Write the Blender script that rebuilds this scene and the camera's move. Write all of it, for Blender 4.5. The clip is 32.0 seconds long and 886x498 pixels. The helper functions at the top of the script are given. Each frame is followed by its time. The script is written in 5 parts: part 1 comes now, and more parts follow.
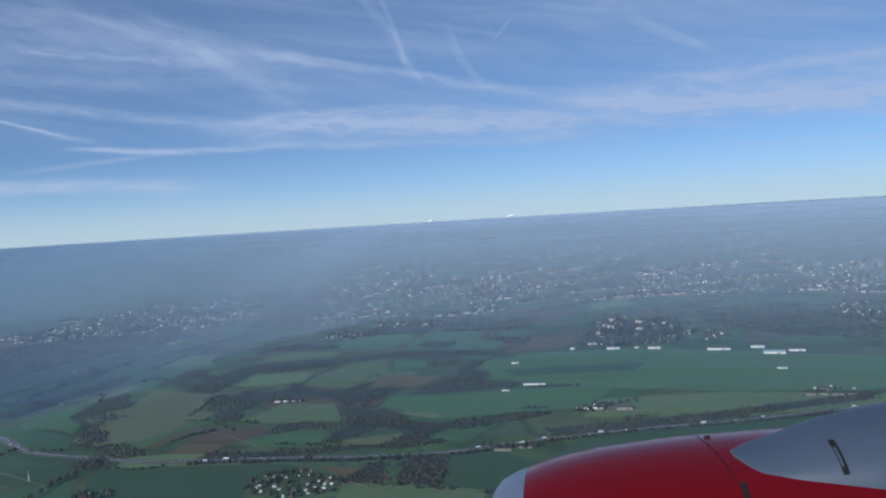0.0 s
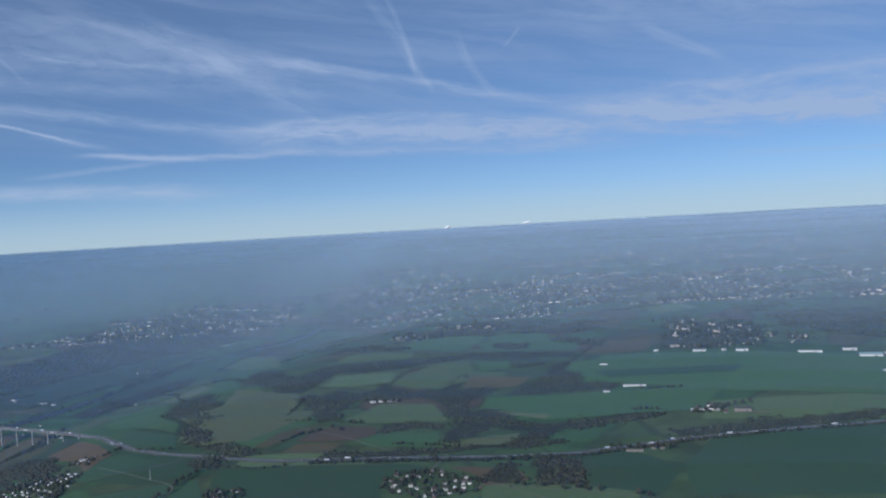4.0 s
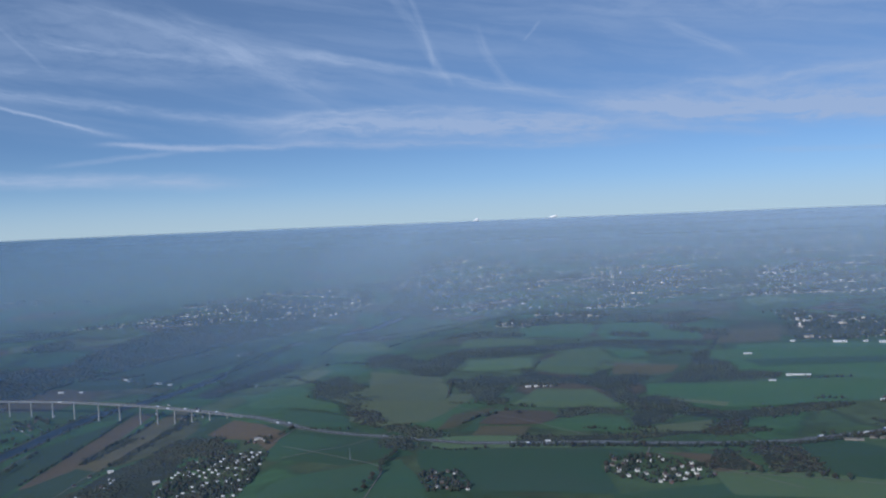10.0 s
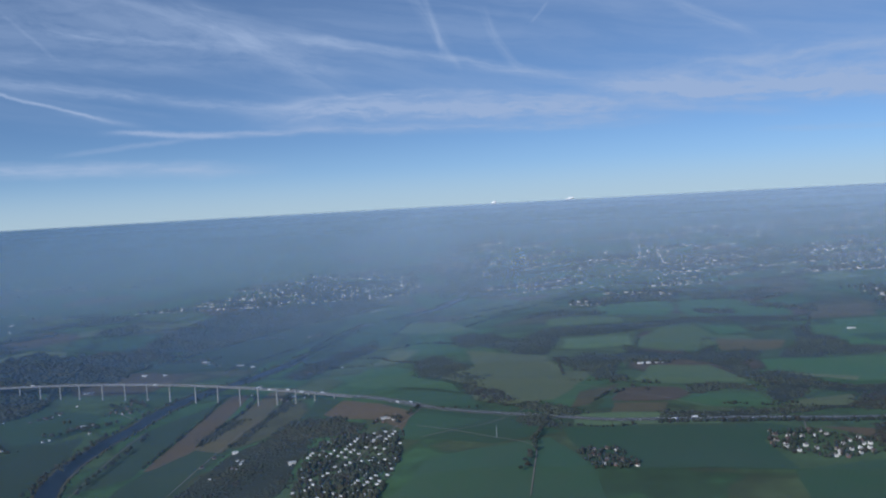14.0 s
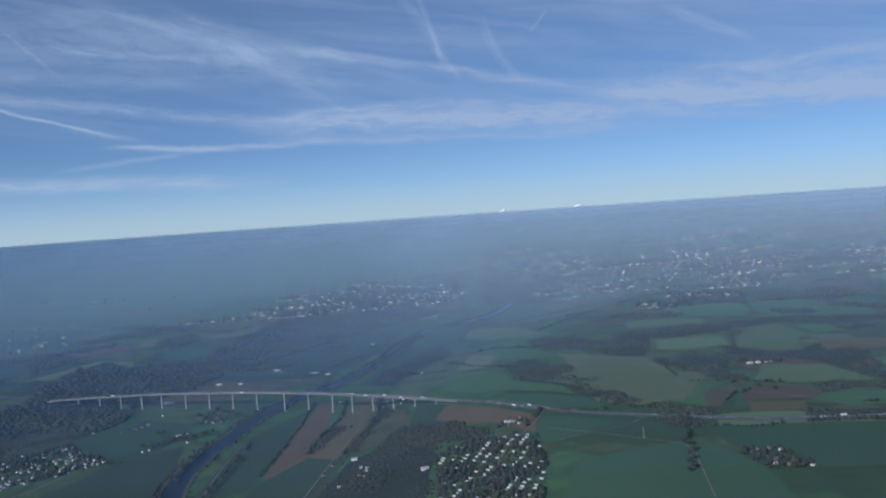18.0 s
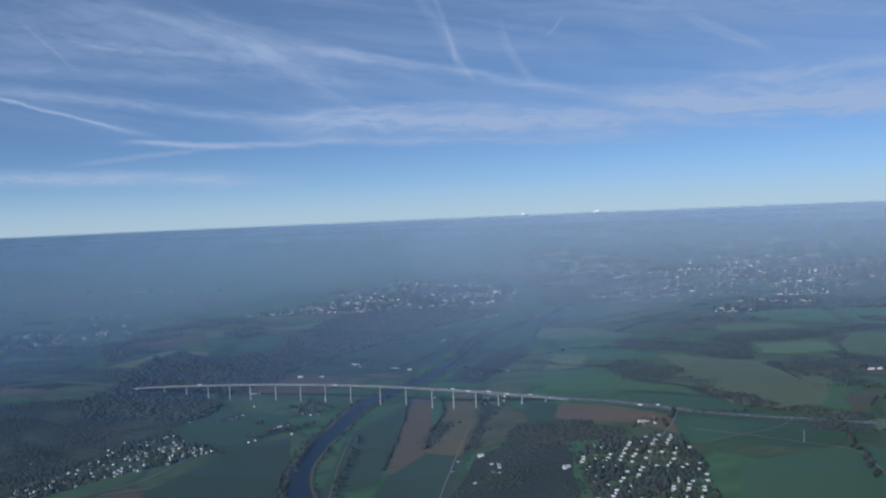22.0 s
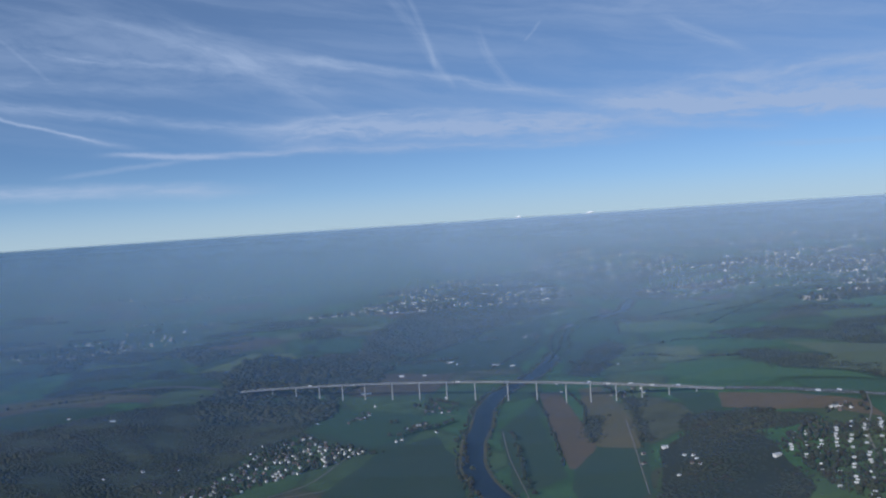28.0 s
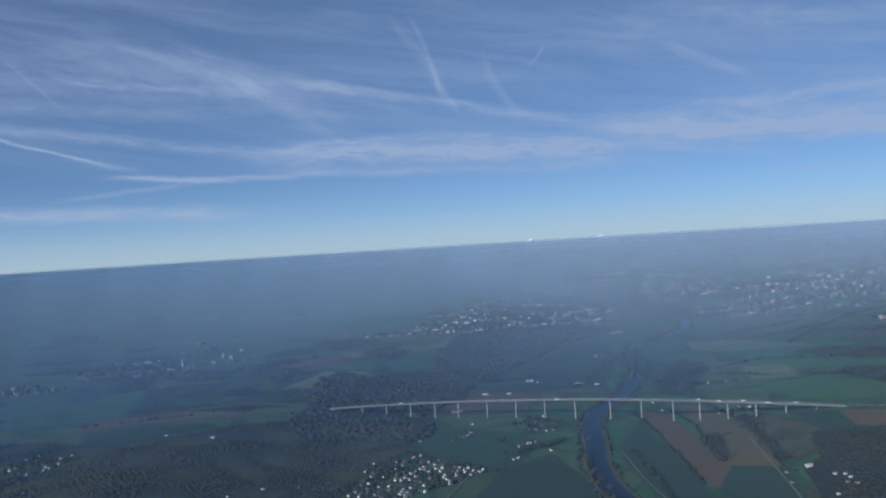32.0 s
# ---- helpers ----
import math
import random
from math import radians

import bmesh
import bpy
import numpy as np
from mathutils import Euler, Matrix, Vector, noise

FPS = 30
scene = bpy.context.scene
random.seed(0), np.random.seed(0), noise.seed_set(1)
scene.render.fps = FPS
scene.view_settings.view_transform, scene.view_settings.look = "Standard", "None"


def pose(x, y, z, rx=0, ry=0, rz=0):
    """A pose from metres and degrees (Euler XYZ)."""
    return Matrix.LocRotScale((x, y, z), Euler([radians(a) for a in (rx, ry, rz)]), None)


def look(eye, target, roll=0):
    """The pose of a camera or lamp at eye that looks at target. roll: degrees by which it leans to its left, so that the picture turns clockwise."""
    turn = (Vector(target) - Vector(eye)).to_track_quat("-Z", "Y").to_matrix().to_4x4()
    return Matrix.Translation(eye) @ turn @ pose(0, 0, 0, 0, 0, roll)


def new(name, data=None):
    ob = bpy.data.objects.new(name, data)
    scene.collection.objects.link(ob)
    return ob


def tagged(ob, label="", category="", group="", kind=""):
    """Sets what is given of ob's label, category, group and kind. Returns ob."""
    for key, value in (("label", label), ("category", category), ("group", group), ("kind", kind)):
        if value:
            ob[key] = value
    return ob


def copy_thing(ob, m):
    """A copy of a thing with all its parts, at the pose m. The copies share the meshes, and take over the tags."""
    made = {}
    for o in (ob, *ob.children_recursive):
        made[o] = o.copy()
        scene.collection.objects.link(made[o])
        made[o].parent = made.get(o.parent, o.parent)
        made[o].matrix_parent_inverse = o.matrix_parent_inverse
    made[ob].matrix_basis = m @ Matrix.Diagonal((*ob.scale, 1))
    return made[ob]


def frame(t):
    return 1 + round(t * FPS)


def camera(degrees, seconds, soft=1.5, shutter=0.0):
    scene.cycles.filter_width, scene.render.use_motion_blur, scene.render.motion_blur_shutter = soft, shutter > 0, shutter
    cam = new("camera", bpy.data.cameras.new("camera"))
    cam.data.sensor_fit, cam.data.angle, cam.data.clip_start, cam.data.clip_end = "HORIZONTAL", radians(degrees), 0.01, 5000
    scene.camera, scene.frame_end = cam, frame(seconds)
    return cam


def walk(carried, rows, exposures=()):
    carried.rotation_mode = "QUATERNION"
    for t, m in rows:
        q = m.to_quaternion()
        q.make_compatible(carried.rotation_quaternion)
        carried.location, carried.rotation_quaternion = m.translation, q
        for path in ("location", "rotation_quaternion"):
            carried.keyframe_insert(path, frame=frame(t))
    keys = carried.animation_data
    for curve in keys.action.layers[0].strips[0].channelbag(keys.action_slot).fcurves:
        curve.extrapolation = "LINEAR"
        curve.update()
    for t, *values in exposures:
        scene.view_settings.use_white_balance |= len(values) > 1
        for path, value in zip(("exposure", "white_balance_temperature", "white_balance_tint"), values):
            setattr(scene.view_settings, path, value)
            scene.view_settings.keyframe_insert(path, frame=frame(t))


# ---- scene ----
# Seen from an airliner: the land is built at one tenth of its true size
# (1 unit = 10 m), so that the far horizon lies within the sight of the lens.
cam = camera(54.7, 32.0, soft=2.1)
METRES, EYE, TILT, LEAN, TURN = 280.0, 82.4, -2.6, 3.47, 0.0
EXPOSURES = [(0.0, 0.15, 6000, 10), (2.0, 0.07, 5950, 10), (3.5, 0.03, 5900, 10), (6.0, 0.01, 5850, 10), (25.0, 0.02, 5880, 10), (29.0, 0.03, 5900, 10), (30.0, -0.05, 5850, 10), (32.0, -0.07, 5880, 10)]
ROWS = [
    (0.0, 0.0000, 0.0000, 0.0000, 0.00, 0.00, -0.00),
    (0.5, -0.0145, 0.0026, -0.0014, -0.11, 0.24, -0.03),
    (1.0, -0.0291, 0.0053, -0.0029, -0.18, 0.46, -0.12),
    (1.5, -0.0437, 0.0079, -0.0044, -0.22, 0.64, -0.35),
    (2.0, -0.0585, 0.0106, -0.0060, -0.09, 0.75, -0.47),
    (2.5, -0.0732, 0.0133, -0.0076, 0.08, 0.85, -0.28),
    (3.0, -0.0881, 0.0159, -0.0092, 0.26, 0.82, -0.08),
    (3.5, -0.1030, 0.0185, -0.0109, 0.43, 0.68, -0.12),
    (5.5, -0.1632, 0.0287, -0.0176, 1.02, -0.07, -0.29),
    (6.0, -0.1784, 0.0312, -0.0192, 1.15, -0.13, -0.37),
    (6.5, -0.1936, 0.0336, -0.0209, 1.21, -0.22, -0.55),
    (7.0, -0.2088, 0.0360, -0.0225, 1.25, -0.30, -0.70),
    (7.5, -0.2241, 0.0384, -0.0242, 1.26, -0.33, -0.77),
    (8.0, -0.2394, 0.0407, -0.0258, 1.41, -0.23, -1.12),
    (8.5, -0.2547, 0.0430, -0.0274, 1.48, -0.04, -1.03),
    (9.0, -0.2701, 0.0452, -0.0290, 1.54, 0.11, -1.05),
    (9.5, -0.2854, 0.0475, -0.0305, 1.59, 0.11, -0.87),
    (10.0, -0.3008, 0.0497, -0.0321, 1.67, 0.04, -1.14),
    (10.5, -0.3162, 0.0519, -0.0336, 1.75, -0.20, -1.18),
    (11.0, -0.3317, 0.0540, -0.0351, 1.88, -0.45, -1.08),
    (11.5, -0.3471, 0.0562, -0.0366, 1.98, -0.66, -1.20),
    (12.0, -0.3626, 0.0583, -0.0381, 2.09, -0.78, -1.10),
    (12.5, -0.3780, 0.0604, -0.0396, 2.18, -0.88, -0.90),
    (13.0, -0.3935, 0.0626, -0.0411, 2.24, -0.97, -0.64),
    (13.5, -0.4090, 0.0647, -0.0425, 2.29, -1.02, -0.52),
    (14.0, -0.4245, 0.0668, -0.0440, 2.33, -1.04, -0.42),
    (14.5, -0.4400, 0.0690, -0.0455, 2.34, -1.01, -0.18),
    (16.5, -0.5020, 0.0777, -0.0514, 2.37, -0.67, 0.28),
    (17.0, -0.5175, 0.0800, -0.0529, 2.39, -0.54, -0.02),
    (17.5, -0.5331, 0.0823, -0.0544, 2.41, -0.44, 0.24),
    (18.0, -0.5486, 0.0846, -0.0560, 2.44, -0.38, 0.38),
    (18.5, -0.5641, 0.0870, -0.0575, 2.51, -0.35, 0.11),
    (19.0, -0.5796, 0.0894, -0.0591, 2.64, -0.26, -0.46),
    (19.5, -0.5951, 0.0918, -0.0607, 2.80, -0.16, -0.64),
    (20.0, -0.6106, 0.0943, -0.0623, 2.91, -0.05, -0.75),
    (20.5, -0.6261, 0.0968, -0.0640, 3.00, 0.02, -0.55),
    (21.0, -0.6416, 0.0994, -0.0657, 3.10, 0.03, -0.46),
    (21.5, -0.6571, 0.1020, -0.0674, 3.19, -0.04, -0.96),
    (22.0, -0.6726, 0.1047, -0.0691, 3.18, -0.21, -1.15),
    (22.5, -0.6881, 0.1073, -0.0709, 3.15, -0.46, -1.58),
    (23.0, -0.7036, 0.1101, -0.0726, 3.00, -0.76, -1.65),
    (23.5, -0.7191, 0.1128, -0.0744, 2.96, -1.00, -1.62),
    (24.0, -0.7346, 0.1156, -0.0763, 2.93, -1.18, -1.66),
    (24.5, -0.7500, 0.1183, -0.0781, 2.88, -1.30, -1.50),
    (25.0, -0.7655, 0.1211, -0.0800, 2.87, -1.36, -1.58),
    (25.5, -0.7809, 0.1239, -0.0818, 2.86, -1.34, -1.61),
    (27.5, -0.8426, 0.1349, -0.0892, 2.12, 0.16, -0.12),
    (28.0, -0.8580, 0.1375, -0.0911, 2.08, 0.19, 0.22),
    (28.5, -0.8733, 0.1401, -0.0928, 1.90, 0.36, -0.51),
    (29.0, -0.8887, 0.1425, -0.0946, 1.77, 0.60, -0.67),
    (29.5, -0.9040, 0.1449, -0.0963, 1.71, 0.91, -0.35),
    (30.0, -0.9194, 0.1471, -0.0979, 1.72, 1.22, -0.34),
    (30.5, -0.9347, 0.1492, -0.0994, 1.77, 1.48, -0.35),
    (31.0, -0.9500, 0.1511, -0.1009, 1.90, 1.69, -0.31),
    (31.5, -0.9652, 0.1528, -0.1022, 2.14, 1.78, -0.18),
    (32.0, -0.9805, 0.1543, -0.1034, 2.34, 1.78, 0.00),
]
walk(cam, [(t, pose(0, 0, EYE, TILT, LEAN, TURN) @ pose(METRES * x, METRES * y, METRES * z, 90 + pitch, roll, yaw)) for t, x, y, z, yaw, pitch, roll in ROWS],
     exposures=EXPOSURES)

# ---------------------------------------------------------------- light and sky
SUN_AZ, SUN_EL = -142.0, 26.0          # degrees from the +y axis (clockwise) and above the horizon


def sun_vector():
    a, e = radians(SUN_AZ), radians(SUN_EL)
    return Vector((math.sin(a) * math.cos(e), math.cos(a) * math.cos(e), math.sin(e)))


sun = new("sun", bpy.data.lights.new("sun", "SUN"))
sun.data.energy, sun.data.angle, sun.data.color = 3.6, radians(0.6), (1.0, 0.95, 0.88)
sun.matrix_world = look(sun_vector() * 300, (0, 0, 0))

world = bpy.data.worlds.new("sky")
scene.world = world
world.use_nodes = True
WT = world.node_tree
WT.nodes.clear()


def wmath(op, a, b=None, c=None, clamp=False):
    n = WT.nodes.new("ShaderNodeMath")
    n.operation, n.use_clamp = op, clamp
    for i, v in enumerate((a, b, c)):
        if v is None:
            continue
        if isinstance(v, (int, float)):
            n.inputs[i].default_value = v
        else:
            WT.links.new(v, n.inputs[i])
    return n.outputs[0]


def wvec(x, y, z=0.0):
    n = WT.nodes.new("ShaderNodeCombineXYZ")
    for i, v in enumerate((x, y, z)):
        if isinstance(v, (int, float)):
            n.inputs[i].default_value = v
        else:
            WT.links.new(v, n.inputs[i])
    return n.outputs[0]


def wnoise(vec, scale, detail=4.0, rough=0.55, dist=0.0):
    n = WT.nodes.new("ShaderNodeTexNoise")
    WT.links.new(vec, n.inputs["Vector"])
    n.inputs["Scale"].default_value, n.inputs["Detail"].default_value = scale, detail
    n.inputs["Roughness"].default_value, n.inputs["Distortion"].default_value = rough, dist
    return n.outputs["Fac"]


def wsmooth(v, lo, hi):
    n = WT.nodes.new("ShaderNodeMapRange")
    n.interpolation_type = "SMOOTHSTEP"
    WT.links.new(v, n.inputs["Value"])
    n.inputs["From Min"].default_value, n.inputs["From Max"].default_value = lo, hi
    return n.outputs["Result"]


sky = WT.nodes.new("ShaderNodeTexSky")
sky.sky_type, sky.sun_disc = "NISHITA", False
sky.sun_elevation, sky.sun_rotation = radians(SUN_EL), radians(SUN_AZ)
sky.altitude, sky.air_density, sky.dust_density, sky.ozone_density = 600, 0.8, 0.0, 4.0
coord = WT.nodes.new("ShaderNodeTexCoord")
sep = WT.nodes.new("ShaderNodeSeparateXYZ")
WT.links.new(coord.outputs["Generated"], sep.inputs[0])
# the palest band lies behind the haze: look a little higher
lift = WT.nodes.new("ShaderNodeVectorMath")
lift.operation = "ADD"
lift.inputs[1].default_value = (0, 0, 0.075)
WT.links.new(coord.outputs["Generated"], lift.inputs[0])
unit = WT.nodes.new("ShaderNodeVectorMath")
unit.operation = "NORMALIZE"
WT.links.new(lift.outputs[0], unit.inputs[0])
WT.links.new(unit.outputs[0], sky.inputs["Vector"])
DEG = 180 / math.pi
az = wmath("MULTIPLY", wmath("ARCTAN2", sep.outputs[0], sep.outputs[1]), DEG)
el = wmath("MULTIPLY", wmath("ARCSINE", sep.outputs[2]), DEG)
# slow waviness, so that no streak is ruled straight
wob = wmath("SUBTRACT", wnoise(wvec(wmath("MULTIPLY", az, 0.12), wmath("MULTIPLY", el, 0.25)), 1.0, 5.0, 0.6), 0.5)
wob2 = wmath("SUBTRACT", wnoise(wvec(wmath("MULTIPLY", az, 0.35), wmath("MULTIPLY", el, 0.6), 7.0), 1.0, 4.0, 0.6), 0.5)
elw = wmath("ADD", el, wmath("ADD", wmath("MULTIPLY", wob, 0.7), wmath("MULTIPLY", wob2, 0.5)))
elw2 = wmath("ADD", el, wmath("MULTIPLY", wob2, 0.5))
# thin veil everywhere: fibres drawn out along the wind
fib = wnoise(wvec(wmath("MULTIPLY", az, 0.07), wmath("MULTIPLY", wmath("ADD", elw, wmath("MULTIPLY", az, 0.16)), 0.6), 3.0), 1.0, 8.0, 0.62, 0.5)
cover = wmath("MULTIPLY", wmath("MULTIPLY", wsmooth(fib, 0.36, 0.72), wsmooth(el, 3.0, 8.0)), 0.22)


def streak(a0, e0, a1, e1, bend, width, power, fibre, seed):
    """One band of cirrus or one contrail from (a0, e0) to (a1, e1), degrees, bowed upwards by bend, with its own fibres."""
    dx, dy = a1 - a0, e1 - e0
    run = math.hypot(dx, dy)
    px, py = wmath("SUBTRACT", az, a0), wmath("SUBTRACT", elw2 if width < 0.35 else elw, e0)
    along = wmath("DIVIDE", wmath("ADD", wmath("MULTIPLY", px, dx / run), wmath("MULTIPLY", py, dy / run)), run)
    across = wmath("ADD", wmath("MULTIPLY", px, -dy / run), wmath("MULTIPLY", py, dx / run))
    if bend:
        across = wmath("SUBTRACT", across, wmath("MULTIPLY", wmath("MULTIPLY", along, wmath("SUBTRACT", 1.0, along)), 4 * bend))
    body = wsmooth(wmath("ABSOLUTE", across), width, 0.0)
    ends = wmath("MULTIPLY", wsmooth(along, -0.1, 0.22), wsmooth(along, 1.1, 0.72))
    silk = wsmooth(wnoise(wvec(wmath("MULTIPLY", along, run * 0.3), wmath("MULTIPLY", across, 0.5 + 1.1 / max(width, 0.5)), seed * 3.7), 1.0, 8.0, 0.66, 0.4), 0.36, 0.64)
    return wmath("MULTIPLY", wmath("MULTIPLY", wmath("MULTIPLY", body, ends), power), wmath("ADD", wmath("MULTIPLY", silk, fibre), 1.0 - fibre))


BANDS = ((-31.0, 7.8, -22.9, 5.75, 0, 0.16, 0.72, 0.2), (-26.0, 6.4, -21.0, 5.3, 0, 0.30, 0.3, 0.4),
         (-23.4, 5.10, -9.0, 4.85, -0.25, 0.32, 0.75, 0.5), (-23.2, 5.10, -16.0, 4.65, -0.05, 0.2, 0.45, 0.4), (-26.5, 3.7, -18.0, 4.6, 0, 0.28, 0.38, 0.5),
         (-36.0, 3.2, -13.5, 2.4, 0, 0.75, 0.95, 0.5),
         (-14.0, 6.0, 12.5, 4.7, 0.35, 1.15, 0.86, 0.8), (-13.5, 6.3, 9.5, 5.7, 0.75, 0.5, 0.5, 0.8), (-13.5, 5.05, 12.0, 4.1, -0.1, 0.5, 0.55, 0.75), (-16.0, 5.9, 14.0, 4.7, 0.4, 1.9, 0.28, 0.6),
         (-32.0, 8.3, -10.5, 5.9, 0.1, 0.6, 0.5, 0.6))
SHEETS = ((-34.0, 12.0, -6.0, 8.6, 0.5, 2.9, 0.25, 0.75), (-27.0, 11.1, -14.0, 10.1, 0, 0.5, 0.35, 0.7), (-19.5, 13.0, -8.0, 7.1, 0.2, 1.3, 0.30, 0.75), (-25.0, 13.8, -10.0, 9.2, 0, 1.0, 0.22, 0.75),
          (-32.0, 9.5, -16.0, 8.8, 0, 0.7, 0.26, 0.6), (-14.5, 11.2, 10.0, 6.3, 0.35, 0.55, 0.5, 0.6),
          (8.0, 6.5, 36.0, 4.9, -0.25, 1.5, 1.2, 0.8), (9.5, 7.0, 36.0, 6.6, 0, 2.4, 0.42, 0.75), (9.0, 6.4, 22.0, 5.6, 0, 0.5, 0.5, 0.7), (14.0, 7.3, 30.0, 7.8, 0, 0.55, 0.4, 0.6), (11.0, 5.15, 20.5, 4.0, 0, 0.45, 0.36, 0.6), (18.0, 3.1, 29.0, 2.7, 0, 0.28, 0.35, 0.5),
          (12.5, 11.7, 18.4, 8.6, 0, 0.55, 0.3, 0.6), (6.0, 13.6, 31.0, 10.6, 0, 2.2, 0.22, 0.7))
TRAILS = ((-5.0, 14.6, -1.3, 8.9, 0.3, 0.62, 0.19, 0.7), (-3.7, 14.6, -1.9, 9.2, 0.3, 0.30, 0.26, 0.5), (-2.5, 10.6, -0.7, 8.1, 0.1, 0.36, 0.28, 0.5), (1.0, 12.0, 3.4, 7.8, -0.35, 0.48, 0.27, 0.6), (5.2, 12.1, 4.0, 10.9, 0, 0.15, 0.24, 0.3),
          (-28.9, 12.2, -25.8, 9.3, 0, 0.2, 0.14, 0.3))
for i, b in enumerate(BANDS + SHEETS + TRAILS):
    cover = wmath("ADD", cover, streak(*b, i + 1))
cover = wmath("ADD", cover, wmath("MULTIPLY", wsmooth(el, 2.0, 12.0), 0.12))
cover = wmath("MINIMUM", cover, 0.88)
mix = WT.nodes.new("ShaderNodeMix")
mix.data_type = "RGBA"
WT.links.new(cover, mix.inputs["Factor"])
WT.links.new(sky.outputs[0], mix.inputs["A"])
mix.inputs["B"].default_value = (4.15, 5.15, 7.0, 1)
pale = WT.nodes.new("ShaderNodeMix")
pale.data_type = "RGBA"
WT.links.new(wmath("MULTIPLY", wsmooth(el, 5.0, -0.8), 0.62), pale.inputs["Factor"])
WT.links.new(mix.outputs["Result"], pale.inputs["A"])
pale.inputs["B"].default_value = (4.5, 6.4, 7.7, 1)
# dusty cream air just above the horizon
dust = WT.nodes.new("ShaderNodeMix")
dust.data_type = "RGBA"
WT.links.new(wmath("MULTIPLY", wsmooth(el, 2.4, -1.0), 0.6), dust.inputs["Factor"])
WT.links.new(pale.outputs["Result"], dust.inputs["A"])
dust.inputs["B"].default_value = (5.8, 6.6, 6.5, 1)
back = WT.nodes.new("ShaderNodeBackground")
back.inputs["Strength"].default_value = 0.085
WT.links.new(dust.outputs["Result"], back.inputs["Color"])
wout = WT.nodes.new("ShaderNodeOutputWorld")
WT.links.new(back.outputs[0], wout.inputs[0])
scene.cycles.transparent_max_bounces = 48

# ---------------------------------------------------------------- materials


def mat(name, colour, colour2=None, rough=0.9, metal=0.0, size=1.0, fine=8.0, contrast=1.0, bump=0.0, per_object=0.0, island=0.0, spec=0.3, coat=0.0):
    """A surface with stains at `size` and grain `fine` times smaller, between two colours."""
    m = bpy.data.materials.new(name)
    m.use_nodes = True
    t = m.node_tree
    b = t.nodes["Principled BSDF"]
    b.inputs["Roughness"].default_value, b.inputs["Metallic"].default_value = rough, metal
    b.inputs["Specular IOR Level"].default_value = spec
    b.inputs["Coat Weight"].default_value = coat
    c2 = colour2 or tuple(v * 0.7 for v in colour)
    geo = t.nodes.new("ShaderNodeNewGeometry")
    facs = []
    for scale, weight in ((1 / size, 0.6), (fine / size, 0.4)):
        n = t.nodes.new("ShaderNodeTexNoise")
        n.inputs["Scale"].default_value, n.inputs["Detail"].default_value = scale, 5
        t.links.new(geo.outputs["Position"], n.inputs["Vector"])
        k = t.nodes.new("ShaderNodeMath")
        k.operation = "MULTIPLY"
        k.inputs[1].default_value = weight
        t.links.new(n.outputs["Fac"], k.inputs[0])
        facs.append(k.outputs[0])
    add = t.nodes.new("ShaderNodeMath")
    t.links.new(facs[0], add.inputs[0])
    t.links.new(facs[1], add.inputs[1])
    ramp = t.nodes.new("ShaderNodeMapRange")
    ramp.inputs["From Min"].default_value, ramp.inputs["From Max"].default_value = 0.5 - 0.18 / contrast, 0.5 + 0.18 / contrast
    t.links.new(add.outputs[0], ramp.inputs["Value"])
    mx = t.nodes.new("ShaderNodeMix")
    mx.data_type = "RGBA"
    t.links.new(ramp.outputs["Result"], mx.inputs["Factor"])
    mx.inputs["A"].default_value, mx.inputs["B"].default_value = (*colour, 1), (*c2, 1)
    colour_out = mx.outputs["Result"]
    if per_object or island:
        src = geo.outputs["Random Per Island"]
        if per_object:
            src = t.nodes.new("ShaderNodeObjectInfo").outputs["Random"]
        span = per_object or island
        vr = t.nodes.new("ShaderNodeMapRange")
        vr.inputs["To Min"].default_value, vr.inputs["To Max"].default_value = 1 - span, 1 + span
        t.links.new(src, vr.inputs["Value"])
        hsv = t.nodes.new("ShaderNodeHueSaturation")
        t.links.new(colour_out, hsv.inputs["Color"])
        t.links.new(vr.outputs["Result"], hsv.inputs["Value"])
        colour_out = hsv.outputs["Color"]
    t.links.new(colour_out, b.inputs["Base Color"])
    if bump:
        bp = t.nodes.new("ShaderNodeBump")
        bp.inputs["Strength"].default_value, bp.inputs["Distance"].default_value = bump, 0.2 * size
        t.links.new(add.outputs[0], bp.inputs["Height"])
        t.links.new(bp.outputs[0], b.inputs["Normal"])
    return m


